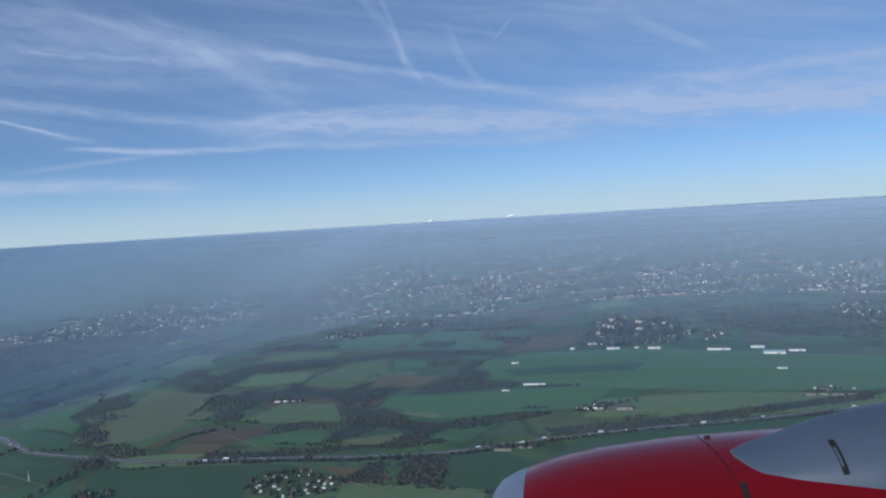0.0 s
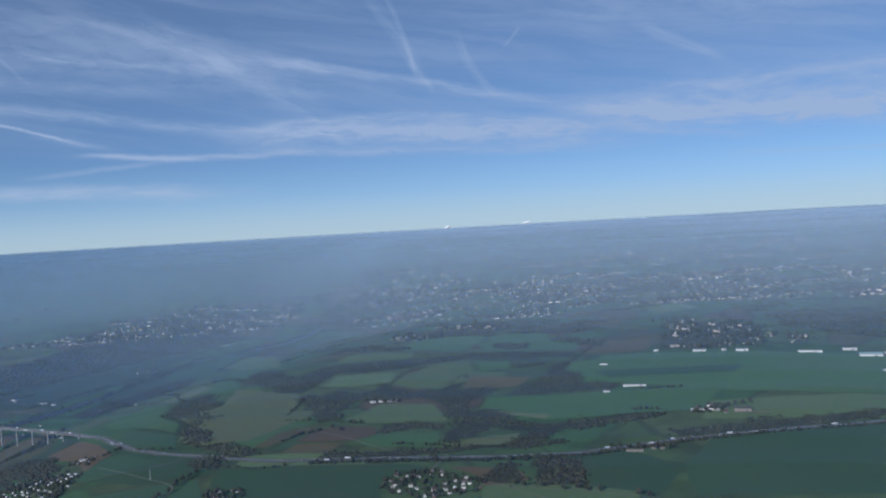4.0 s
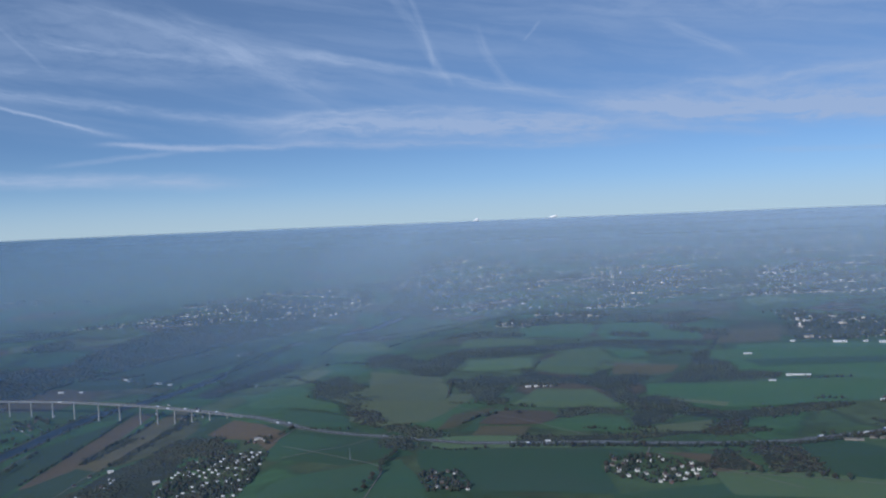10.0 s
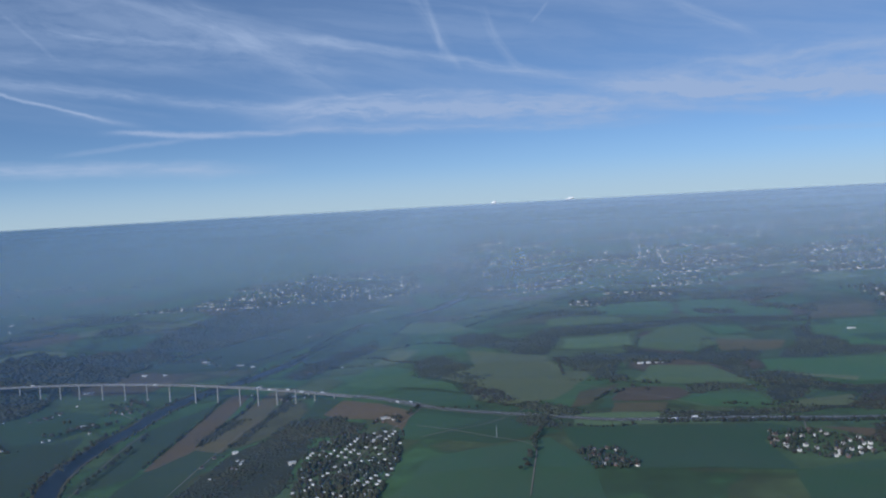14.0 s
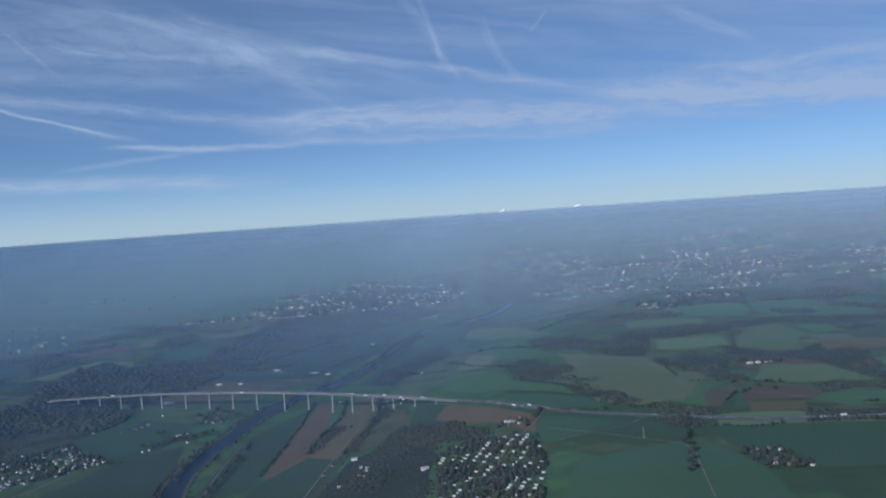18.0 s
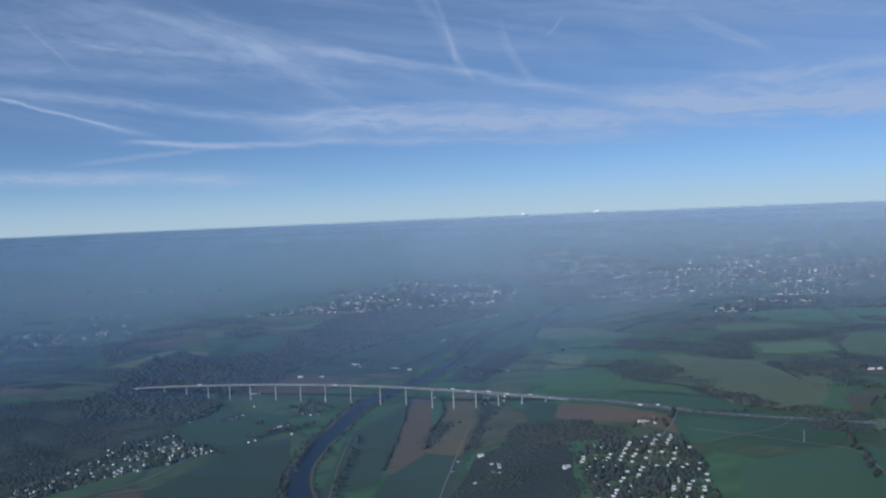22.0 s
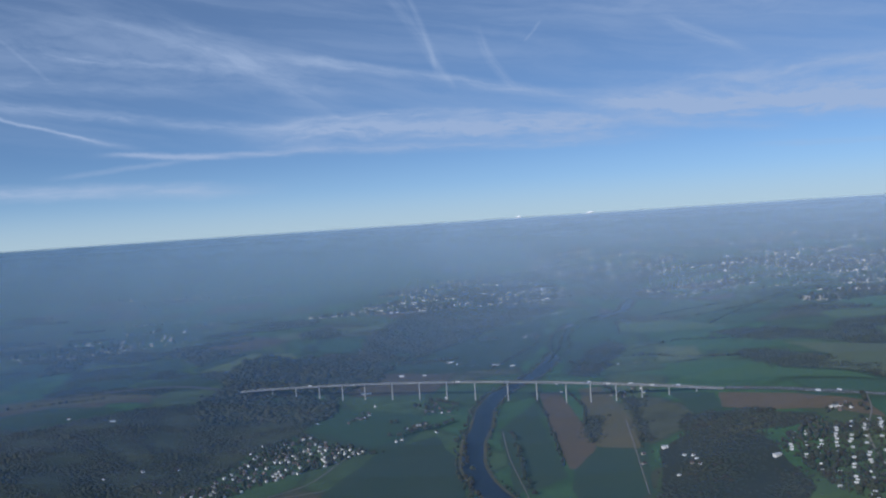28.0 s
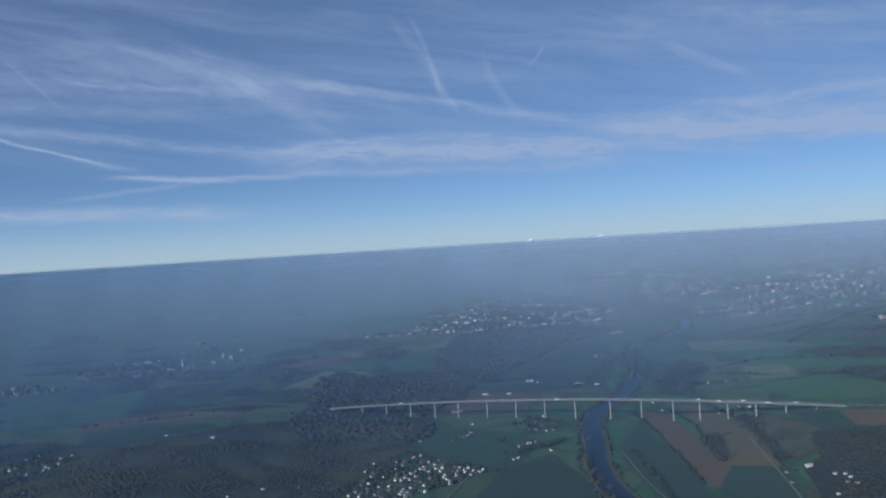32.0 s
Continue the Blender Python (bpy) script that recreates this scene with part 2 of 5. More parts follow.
def field_material(name, colour, colour2, furrow=1.2, turn=0.3):
    """Crop or ploughed soil: blotches, and drill lines along one direction."""
    m = mat(name, colour, colour2, rough=0.95, size=22, fine=6, contrast=1.3, per_object=0.14)
    t = m.node_tree
    b = t.nodes["Principled BSDF"]
    src = b.inputs["Base Color"].links[0].from_socket
    geo = t.nodes.new("ShaderNodeNewGeometry")
    mp = t.nodes.new("ShaderNodeMapping")
    mp.inputs["Rotation"].default_value = (0, 0, turn)
    t.links.new(geo.outputs["Position"], mp.inputs["Vector"])
    wv = t.nodes.new("ShaderNodeTexWave")
    wv.inputs["Scale"].default_value, wv.inputs["Distortion"].default_value = 0.31 / furrow, 1.5
    wv.inputs["Detail"].default_value = 2
    t.links.new(mp.outputs[0], wv.inputs["Vector"])
    mr = t.nodes.new("ShaderNodeMapRange")
    mr.inputs["To Min"].default_value, mr.inputs["To Max"].default_value = 0.96, 1.04
    t.links.new(wv.outputs["Fac"], mr.inputs["Value"])
    mul = t.nodes.new("ShaderNodeVectorMath")
    mul.operation = "SCALE"
    t.links.new(src, mul.inputs[0])
    t.links.new(mr.outputs["Result"], mul.inputs["Scale"])
    t.links.new(mul.outputs[0], b.inputs["Base Color"])
    return m


def ground_material():
    """Open country: a mosaic of pasture, crops and ploughland with dark hedges between."""
    m = bpy.data.materials.new("farmland")
    m.use_nodes = True
    t = m.node_tree
    b = t.nodes["Principled BSDF"]
    b.inputs["Roughness"].default_value = 0.95
    b.inputs["Specular IOR Level"].default_value = 0.15
    geo = t.nodes.new("ShaderNodeNewGeometry")
    warp = t.nodes.new("ShaderNodeTexNoise")
    warp.inputs["Scale"].default_value, warp.inputs["Detail"].default_value = 0.02, 4
    t.links.new(geo.outputs["Position"], warp.inputs["Vector"])
    sc = t.nodes.new("ShaderNodeVectorMath")
    sc.operation = "MULTIPLY_ADD"
    t.links.new(warp.outputs["Color"], sc.inputs[0])
    sc.inputs[1].default_value = (30, 30, 0)
    t.links.new(geo.outputs["Position"], sc.inputs[2])
    mp = t.nodes.new("ShaderNodeMapping")
    mp.inputs["Rotation"].default_value = (0, 0, 0.35)
    mp.inputs["Scale"].default_value = (0.030, 0.019, 0)
    t.links.new(sc.outputs[0], mp.inputs["Vector"])
    cells = t.nodes.new("ShaderNodeTexVoronoi")
    cells.inputs["Scale"].default_value = 1.0
    t.links.new(mp.outputs[0], cells.inputs["Vector"])
    edge = t.nodes.new("ShaderNodeTexVoronoi")
    edge.feature = "DISTANCE_TO_EDGE"
    edge.inputs["Scale"].default_value = 1.0
    t.links.new(mp.outputs[0], edge.inputs["Vector"])
    pick = t.nodes.new("ShaderNodeSeparateColor")
    t.links.new(cells.outputs["Color"], pick.inputs[0])
    ramp = t.nodes.new("ShaderNodeValToRGB")
    ramp.color_ramp.interpolation = "CONSTANT"
    stops = ((0.0, (0.058, 0.102, 0.044)), (0.22, (0.070, 0.112, 0.047)), (0.42, (0.056, 0.114, 0.046)), (0.60, (0.082, 0.112, 0.050)),
             (0.76, (0.084, 0.088, 0.049)), (0.86, (0.064, 0.099, 0.045)), (0.93, (0.098, 0.080, 0.054)))
    els = ramp.color_ramp.elements
    while len(els) < len(stops):
        els.new(0.5)
    for e, (p, c) in zip(els, stops):
        e.position, e.color = p, (*c, 1)
    t.links.new(pick.outputs[0], ramp.inputs["Fac"])
    blot = t.nodes.new("ShaderNodeTexNoise")
    blot.inputs["Scale"].default_value, blot.inputs["Detail"].default_value = 0.11, 8
    blot.inputs["Roughness"].default_value = 0.65
    t.links.new(geo.outputs["Position"], blot.inputs["Vector"])
    bm_ = t.nodes.new("ShaderNodeMapRange")
    bm_.inputs["From Min"].default_value, bm_.inputs["From Max"].default_value = 0.3, 0.7
    bm_.inputs["To Min"].default_value, bm_.inputs["To Max"].default_value = 0.72, 1.25
    t.links.new(blot.outputs["Fac"], bm_.inputs["Value"])
    sh = t.nodes.new("ShaderNodeVectorMath")
    sh.operation = "SCALE"
    t.links.new(ramp.outputs["Color"], sh.inputs[0])
    t.links.new(bm_.outputs["Result"], sh.inputs["Scale"])
    # hedges and small copses
    hedge = t.nodes.new("ShaderNodeMapRange")
    hedge.inputs["From Min"].default_value, hedge.inputs["From Max"].default_value = 0.016, 0.042
    hedge.inputs["To Min"].default_value, hedge.inputs["To Max"].default_value = 0.45, 0.0
    t.links.new(edge.outputs["Distance"], hedge.inputs["Value"])
    cop = t.nodes.new("ShaderNodeTexNoise")
    cop.inputs["Scale"].default_value, cop.inputs["Detail"].default_value = 0.012, 6
    cop.inputs["Roughness"].default_value = 0.6
    t.links.new(geo.outputs["Position"], cop.inputs["Vector"])
    copr = t.nodes.new("ShaderNodeMapRange")
    copr.inputs["From Min"].default_value, copr.inputs["From Max"].default_value = 0.56, 0.60
    copr.inputs["To Max"].default_value = 0.5
    t.links.new(cop.outputs["Fac"], copr.inputs["Value"])
    mxm = t.nodes.new("ShaderNodeMath")
    mxm.operation = "MAXIMUM"
    t.links.new(hedge.outputs["Result"], mxm.inputs[0])
    t.links.new(copr.outputs["Result"], mxm.inputs[1])
    mx = t.nodes.new("ShaderNodeMix")
    mx.data_type = "RGBA"
    t.links.new(mxm.outputs[0], mx.inputs["Factor"])
    t.links.new(sh.outputs[0], mx.inputs["A"])
    mx.inputs["B"].default_value = (0.030, 0.038, 0.022, 1)
    t.links.new(mx.outputs["Result"], b.inputs["Base Color"])
    return m


def haze_material(name, thick, top=54.0, tint=(0.4, 0.57, 0.79), west=1.0, span=(-430.0, -290.0), blue=(-800.0, 0.0)):
    """Haze painted on a sheet: lets most light through, scatters the rest; thins out upwards."""
    m = bpy.data.materials.new(name)
    m.use_nodes = True
    t = m.node_tree
    t.nodes.clear()
    out = t.nodes.new("ShaderNodeOutputMaterial")
    mixs = t.nodes.new("ShaderNodeMixShader")
    clear = t.nodes.new("ShaderNodeBsdfTransparent")
    dif = t.nodes.new("ShaderNodeBsdfDiffuse")
    trl = t.nodes.new("ShaderNodeBsdfTranslucent")
    both = t.nodes.new("ShaderNodeMixShader")
    both.inputs[0].default_value = 0.5
    t.links.new(dif.outputs[0], both.inputs[1])
    t.links.new(trl.outputs[0], both.inputs[2])
    geo = t.nodes.new("ShaderNodeNewGeometry")
    sp = t.nodes.new("ShaderNodeSeparateXYZ")
    t.links.new(geo.outputs["Position"], sp.inputs[0])
    # denser over the western hill; tint painted darker and bluer towards the west
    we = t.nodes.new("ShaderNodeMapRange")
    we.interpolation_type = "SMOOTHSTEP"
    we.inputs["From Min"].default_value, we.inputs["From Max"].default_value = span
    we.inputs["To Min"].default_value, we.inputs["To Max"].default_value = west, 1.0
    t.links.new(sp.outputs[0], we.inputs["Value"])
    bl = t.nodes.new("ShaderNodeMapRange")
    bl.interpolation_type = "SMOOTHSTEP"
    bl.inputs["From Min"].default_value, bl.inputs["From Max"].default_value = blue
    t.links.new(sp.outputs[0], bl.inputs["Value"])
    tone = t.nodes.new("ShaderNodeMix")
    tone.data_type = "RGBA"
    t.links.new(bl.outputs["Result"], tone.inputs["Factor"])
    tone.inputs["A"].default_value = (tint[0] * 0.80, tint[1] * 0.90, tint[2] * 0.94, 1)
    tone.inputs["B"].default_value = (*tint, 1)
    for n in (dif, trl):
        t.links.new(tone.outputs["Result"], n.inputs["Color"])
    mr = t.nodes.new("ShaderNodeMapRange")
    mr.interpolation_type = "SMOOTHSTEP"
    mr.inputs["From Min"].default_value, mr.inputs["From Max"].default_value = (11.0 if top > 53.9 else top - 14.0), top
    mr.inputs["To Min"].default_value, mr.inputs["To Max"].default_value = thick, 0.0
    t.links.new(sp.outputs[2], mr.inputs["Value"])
    ns = t.nodes.new("ShaderNodeTexNoise")
    ns.inputs["Scale"].default_value, ns.inputs["Detail"].default_value = 0.0016, 2
    t.links.new(geo.outputs["Position"], ns.inputs["Vector"])
    nr = t.nodes.new("ShaderNodeMapRange")
    nr.inputs["From Min"].default_value, nr.inputs["From Max"].default_value = 0.3, 0.7
    nr.inputs["To Min"].default_value, nr.inputs["To Max"].default_value = 0.96, 1.04
    t.links.new(ns.outputs["Fac"], nr.inputs["Value"])
    mu = t.nodes.new("ShaderNodeMath")
    mu.operation = "MULTIPLY"
    t.links.new(mr.outputs["Result"], mu.inputs[0])
    t.links.new(nr.outputs["Result"], mu.inputs[1])
    mv = t.nodes.new("ShaderNodeMath")
    mv.operation, mv.use_clamp = "MULTIPLY", True
    t.links.new(mu.outputs[0], mv.inputs[0])
    t.links.new(we.outputs["Result"], mv.inputs[1])
    t.links.new(mv.outputs[0], mixs.inputs[0])
    t.links.new(clear.outputs[0], mixs.inputs[1])
    t.links.new(both.outputs[0], mixs.inputs[2])
    t.links.new(mixs.outputs[0], out.inputs[0])
    return m


HAZE_NEAR, HAZE_FAR = Vector((0.200, 0.355, 0.62)), Vector((0.455, 0.598, 0.800))     # painted haze tints: dark bluish near by, paler and greyer far off
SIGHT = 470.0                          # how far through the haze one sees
M_GROUND = ground_material()
M_GREEN = field_material("winter_crop", (0.055, 0.135, 0.049), (0.073, 0.137, 0.053))
M_PASTURE = field_material("pasture", (0.095, 0.155, 0.062), (0.114, 0.158, 0.066), 2.0, 1.0)
M_OLIVE = field_material("olive_pasture", (0.112, 0.142, 0.064), (0.124, 0.145, 0.068), 1.8, 2.4)
M_MEADOW = field_material("damp_meadow", (0.029, 0.058, 0.030), (0.038, 0.062, 0.033), 2.2, 1.3)
M_LITTER = field_material("leaf_litter", (0.040, 0.046, 0.027), (0.025, 0.033, 0.020), 3.0, 0.8)
# crown-coloured sheet added under hill crowns to hide the shaded gaps
M_UNDER = field_material("canopy_fill", (0.064, 0.069, 0.037), (0.036, 0.048, 0.027), 3.0, 0.8)
M_WHEAT = field_material("young_wheat", (0.034, 0.084, 0.037), (0.044, 0.084, 0.040), 1.3, 0.5)
M_BROWN = field_material("ploughed_soil", (0.116, 0.083, 0.046), (0.092, 0.070, 0.040), 0.9, 0.2)
M_TAN = field_material("stubble", (0.114, 0.094, 0.045), (0.089, 0.084, 0.041), 1.1, 0.7)
M_WOOD = mat("bare_wood_crowns", (0.060, 0.058, 0.032), (0.025, 0.035, 0.021), size=36, fine=5, contrast=1.5, island=0.05)
M_EASTWOOD = mat("east_wood_crowns", (0.062, 0.069, 0.038), (0.038, 0.047, 0.027), size=26, fine=4, contrast=1.4, island=0.14)
M_EVER = mat("evergreen_crowns", (0.022, 0.031, 0.019), (0.027, 0.036, 0.021), size=9, fine=7, island=0.08)
M_AUTUMN = mat("autumn_crowns", (0.040, 0.032, 0.019), (0.027, 0.025, 0.016), size=7, fine=7, island=0.15)
M_BARK = mat("bark", (0.055, 0.045, 0.035), size=0.2)
M_WATER = mat("river_water", (0.012, 0.021, 0.030), (0.016, 0.027, 0.036), rough=0.34, size=6, bump=0.15, spec=0.07)
M_CONC = mat("pale_concrete", (0.50, 0.48, 0.43), (0.38, 0.37, 0.34), size=1.2, fine=6)
M_DECK = mat("weathered_concrete", (0.36, 0.335, 0.29), (0.28, 0.265, 0.235), size=1.5, fine=6)
M_ROAD = mat("asphalt", (0.101, 0.099, 0.095), (0.075, 0.075, 0.074), size=3, fine=9)
M_LANE = mat("gravel_lane", (0.20, 0.18, 0.14), (0.15, 0.14, 0.11), size=3)
M_LINE = mat("road_paint", (0.72, 0.72, 0.70), (0.6, 0.6, 0.58), size=1)
M_STEEL = mat("galvanised_steel", (0.50, 0.51, 0.52), (0.40, 0.41, 0.42), rough=0.45, metal=0.8, size=0.5)
M_WHITE = mat("white_render", (0.80, 0.77, 0.72), (0.64, 0.62, 0.57), size=1.5, per_object=0.12)
M_CREAM = mat("cream_render", (0.66, 0.58, 0.45), (0.56, 0.50, 0.40), size=1.5, per_object=0.12)
M_BRICK = mat("brick_wall", (0.19, 0.11, 0.085), (0.15, 0.095, 0.08), size=1.0, per_object=0.15)
M_RED = mat("red_roof_tiles", (0.085, 0.052, 0.042), (0.07, 0.046, 0.040), size=0.8, per_object=0.25)
M_DIM = mat("weathered_render", (0.26, 0.235, 0.20), (0.18, 0.165, 0.145), size=1.5, per_object=0.3)
M_GREY = mat("grey_roof_tiles", (0.13, 0.125, 0.12), (0.09, 0.088, 0.085), size=0.8, per_object=0.25)
M_SHEET = mat("pale_sheet_roof", (0.54, 0.55, 0.55), (0.34, 0.36, 0.37), rough=0.6, size=2.0, per_object=0.25)
M_TURQ = mat("pale_green_roof", (0.42, 0.58, 0.52), (0.36, 0.50, 0.46), rough=0.5, size=2)
M_TWHITE = mat("town_walls", (0.86, 0.73, 0.56), (0.26, 0.22, 0.17), size=3, contrast=1.6, island=0.35)
M_TROOF = mat("town_roofs", (0.20, 0.13, 0.10), (0.14, 0.12, 0.11), size=5, island=0.5)
M_TPALE = mat("town_flat_roofs", (0.55, 0.55, 0.54), (0.22, 0.22, 0.22), size=5, contrast=1.5, island=0.3)
M_STEAM = mat("steam", (0.92, 0.92, 0.92), (0.86, 0.87, 0.88), size=15)
M_GLASS = mat("window_glass", (0.03, 0.04, 0.05), (0.02, 0.03, 0.04), rough=0.1, size=1, spec=0.6)

# ---------------------------------------------------------------- small helpers


def part(name, bm, material, parent=None, label=""):
    me = bpy.data.meshes.new(name)
    if isinstance(bm, tuple):
        me.from_pydata(*bm)
    else:
        bm.to_mesh(me)
        bm.free()
    for m in material if isinstance(material, (list, tuple)) else (material,):
        me.materials.append(m)
    ob = new(name, me)
    ob.parent = parent
    if label:
        tagged(ob, label)
    return ob


def box(bm, size, at=(0, 0, 0), turn=0.0, taper=1.0):
    """A box of that size standing on at; taper narrows its top."""
    sx, sy, sz = size
    m = Matrix.Translation(at) @ Matrix.Rotation(turn, 4, "Z")
    vs = []
    for z, k in ((0, 1), (sz, taper)):
        for x, y in ((-1, -1), (1, -1), (1, 1), (-1, 1)):
            vs.append(bm.verts.new(m @ Vector((x * sx / 2 * k, y * sy / 2 * k, z))))
    for f in ((3, 2, 1, 0), (4, 5, 6, 7), (0, 1, 5, 4), (1, 2, 6, 5), (2, 3, 7, 6), (3, 0, 4, 7)):
        bm.faces.new([vs[i] for i in f])


def gable(bm, size, at, turn=0.0, over=0.06, thick=0.03):
    """A pitched roof with eaves over a plan of that length, depth and rise."""
    sx, sy, sz = size
    m = Matrix.Translation(at) @ Matrix.Rotation(turn, 4, "Z")
    hx, hy = sx / 2 + over, sy / 2 + over
    drop = sz * over / (sy / 2)
    pts = [(-hx, -hy, -drop), (hx, -hy, -drop), (hx, 0, sz), (-hx, 0, sz), (-hx, hy, -drop), (hx, hy, -drop)]
    lo = [bm.verts.new(m @ Vector(p)) for p in pts]
    hi = [bm.verts.new(m @ Vector((p[0], p[1], p[2] + thick))) for p in pts]
    for f in ((0, 1, 2, 3), (3, 2, 5, 4)):
        bm.faces.new([hi[i] for i in f])
        bm.faces.new([lo[i] for i in reversed(f)])
    for a, b in ((0, 1), (1, 2), (2, 5), (5, 4), (4, 3), (3, 0)):
        bm.faces.new((lo[a], lo[b], hi[b], hi[a]))


def smooth(lo, hi, v):
    t = np.clip((v - lo) / (hi - lo), 0, 1)
    return t * t * (3 - 2 * t)


# the river's line, and the lie of the land about it
RIVER = [(-330, -2200), (-300, -300), (-250, 60), (-232, 190), (-236, 228), (-243.5, 249), (-246.3, 266), (-246.0, 290), (-243.5, 306), (-242.1, 331), (-237.0, 355), (-228.4, 372), (-221.1, 387), (-213.1, 412), (-204.7, 445), (-200.0, 492), (-189.2, 530), (-170.0, 556), (-150, 586), (-136, 640), (-128, 720), (-150, 860), (-220, 1200), (-300, 2200), (-300, 6000)]


def river_x(y):
    return np.interp(y, [p[1] for p in RIVER], [p[0] for p in RIVER])


def height(x, y):
    x, y = np.asarray(x, float), np.asarray(y, float)
    d = x - river_x(y)
    east = smooth(24, 118, d)
    west = smooth(-62, -140, d)
    roll = np.sin(x * 0.031 + y * 0.017) * np.sin(y * 0.023 - x * 0.011 + 1.0)
    z = 1.5 + 13.0 * east * (1 - 0.5 * smooth(380, 700, y)) + 7.5 * west
    z = z + roll * 0.9 * np.maximum(east, west)
    r = np.hypot(x, y)
    z = z + (15.0 + np.where(x < 0, 8.5, 4.0) * np.tanh(x / 1200)) * smooth(2400, 4300, r) - 0.02 * np.maximum(0, r - 4300) - 24.0 * smooth(-1300, -3000, x) * smooth(2400, 4300, r)
    return z + 6.0 * smooth(800, 2500, np.hypot(x, y)) * np.sin(x * 0.004 + 1) * np.sin(y * 0.0031) * 0.5


def hz(x, y):
    return float(height(x, y))


def inside(px, py, poly):
    ok = np.zeros(len(px), bool)
    for (x0, y0), (x1, y1) in zip(poly, poly[1:] + poly[:1]):
        if y0 == y1:
            continue
        ok ^= ((y0 > py) != (y1 > py)) & (px < (x1 - x0) * (py - y0) / (y1 - y0) + x0)
    return ok


def scatter(poly, n, rng):
    """n points in a polygon."""
    xs, ys = [p[0] for p in poly], [p[1] for p in poly]
    out = np.zeros((0, 2))
    while len(out) < n:
        q = rng.uniform((min(xs), min(ys)), (max(xs), max(ys)), (n * 2, 2))
        out = np.vstack((out, q[inside(q[:, 0], q[:, 1], poly)]))
    return out[:n]


def area(poly):
    return abs(sum(a[0] * b[1] - b[0] * a[1] for a, b in zip(poly, poly[1:] + poly[:1]))) / 2


# ---------------------------------------------------------------- ground
def axis(lo, a, b, hi, step):
    mid = list(np.arange(a, b + step, step))
    up, s = [mid[-1]], step
    while up[-1] < hi:
        s *= 1.25
        up.append(min(up[-1] + s, hi))
    dn, s = [mid[0]], step
    while dn[-1] > lo:
        s *= 1.25
        dn.append(max(dn[-1] - s, lo))
    return np.array(dn[:0:-1] + mid + up[1:])


def build_ground():
    gx, gy = axis(-4700, -520, 300, 4700, 6.0), axis(-4700, 150, 760, 4700, 6.0)
    X, Y = np.meshgrid(gx, gy)
    Z = height(X, Y)
    n, k = len(gx), len(gy)
    idx = np.arange(n * k).reshape(k, n)
    f = np.stack((idx[:-1, :-1], idx[:-1, 1:], idx[1:, 1:], idx[1:, :-1]), -1).reshape(-1, 4)
    g = part("ground", (np.stack((X, Y, Z), -1).reshape(-1, 3).tolist(), [], f.tolist()), M_GROUND)
    for p in g.data.polygons:
        p.use_smooth = True
    return tagged(g, "rolling farmland of green and brown fields in blue haze", "ground", kind="structure")


ground = build_ground()


FIELDS = []


def field(poly, material, wobble=1.0, lift=None):
    """One field, draped over the land."""
    lift = lift or 0.07 + 0.0016 * len(FIELDS)
    FIELDS.append(poly)
    label = {"winter_crop": "green field of young winter crop", "pasture": "green pasture", "olive_pasture": "dull olive-green pasture", "young_wheat": "deep green field of young wheat", "leaf_litter": "brown leaf litter under bare trees", "canopy_fill": "grey-brown filler sheet hiding shaded gaps between crowns", "damp_meadow": "damp green valley meadow",
             "ploughed_soil": "brown ploughed field", "stubble": "pale brown stubble field"}[material.name]
    bm = bmesh.new()
    bm.faces.new([bm.verts.new((x, y, 0)) for x, y in poly])
    bmesh.ops.triangulate(bm, faces=bm.faces[:])
    size = max(max(p[0] for p in poly) - min(p[0] for p in poly), max(p[1] for p in poly) - min(p[1] for p in poly))
    for _ in range(4 if size < 40 else 5 if size < 100 else 6):
        bmesh.ops.subdivide_edges(bm, edges=bm.edges[:], cuts=1, use_grid_fill=True)
    for v in bm.verts:
        v.co.x += wobble * (noise.noise((v.co.x * 0.09, v.co.y * 0.09, 3)))
        v.co.y += wobble * (noise.noise((v.co.x * 0.09, v.co.y * 0.09, 9)))
        v.co.z = hz(v.co.x, v.co.y) + lift
    bm.normal_update()
    if sum(f.normal.z for f in bm.faces) < 0:
        bmesh.ops.reverse_faces(bm, faces=bm.faces[:])
    for f in bm.faces:
        f.smooth = True
    return part("field", bm, material, ground, label)


def ribbon(name, pts, width, material, parent, lift=0.3, label="", step=3.0, flat=None, side=0.0):
    """A strip along a line of points, on the ground (or at a given height)."""
    p = np.array(pts, float)
    seg = np.r_[0, np.cumsum(np.hypot(*np.diff(p, axis=0).T))]
    s = np.linspace(0, seg[-1], max(3, int(seg[-1] / step)))
    x, y = np.interp(s, seg, p[:, 0]), np.interp(s, seg, p[:, 1])
    for _ in range(3):
        x[1:-1], y[1:-1] = (x[:-2] + 2 * x[1:-1] + x[2:]) / 4, (y[:-2] + 2 * y[1:-1] + y[2:]) / 4
    dx, dy = np.gradient(x), np.gradient(y)
    k = np.hypot(dx, dy)
    nx, ny = -dy / k, dx / k
    verts, faces = [], []
    for i in range(len(s)):
        for h in (-0.5, 0.5):
            w = side + width * h
            vx, vy = x[i] + nx[i] * w, y[i] + ny[i] * w
            verts.append((vx, vy, (hz(vx, vy) + lift) if flat is None else flat))
        if i:
            faces.append((2 * i - 2, 2 * i, 2 * i + 1, 2 * i - 1))
    me = (verts, [], [tuple(reversed(f)) for f in faces])
    return part(name, me, material, parent, label)


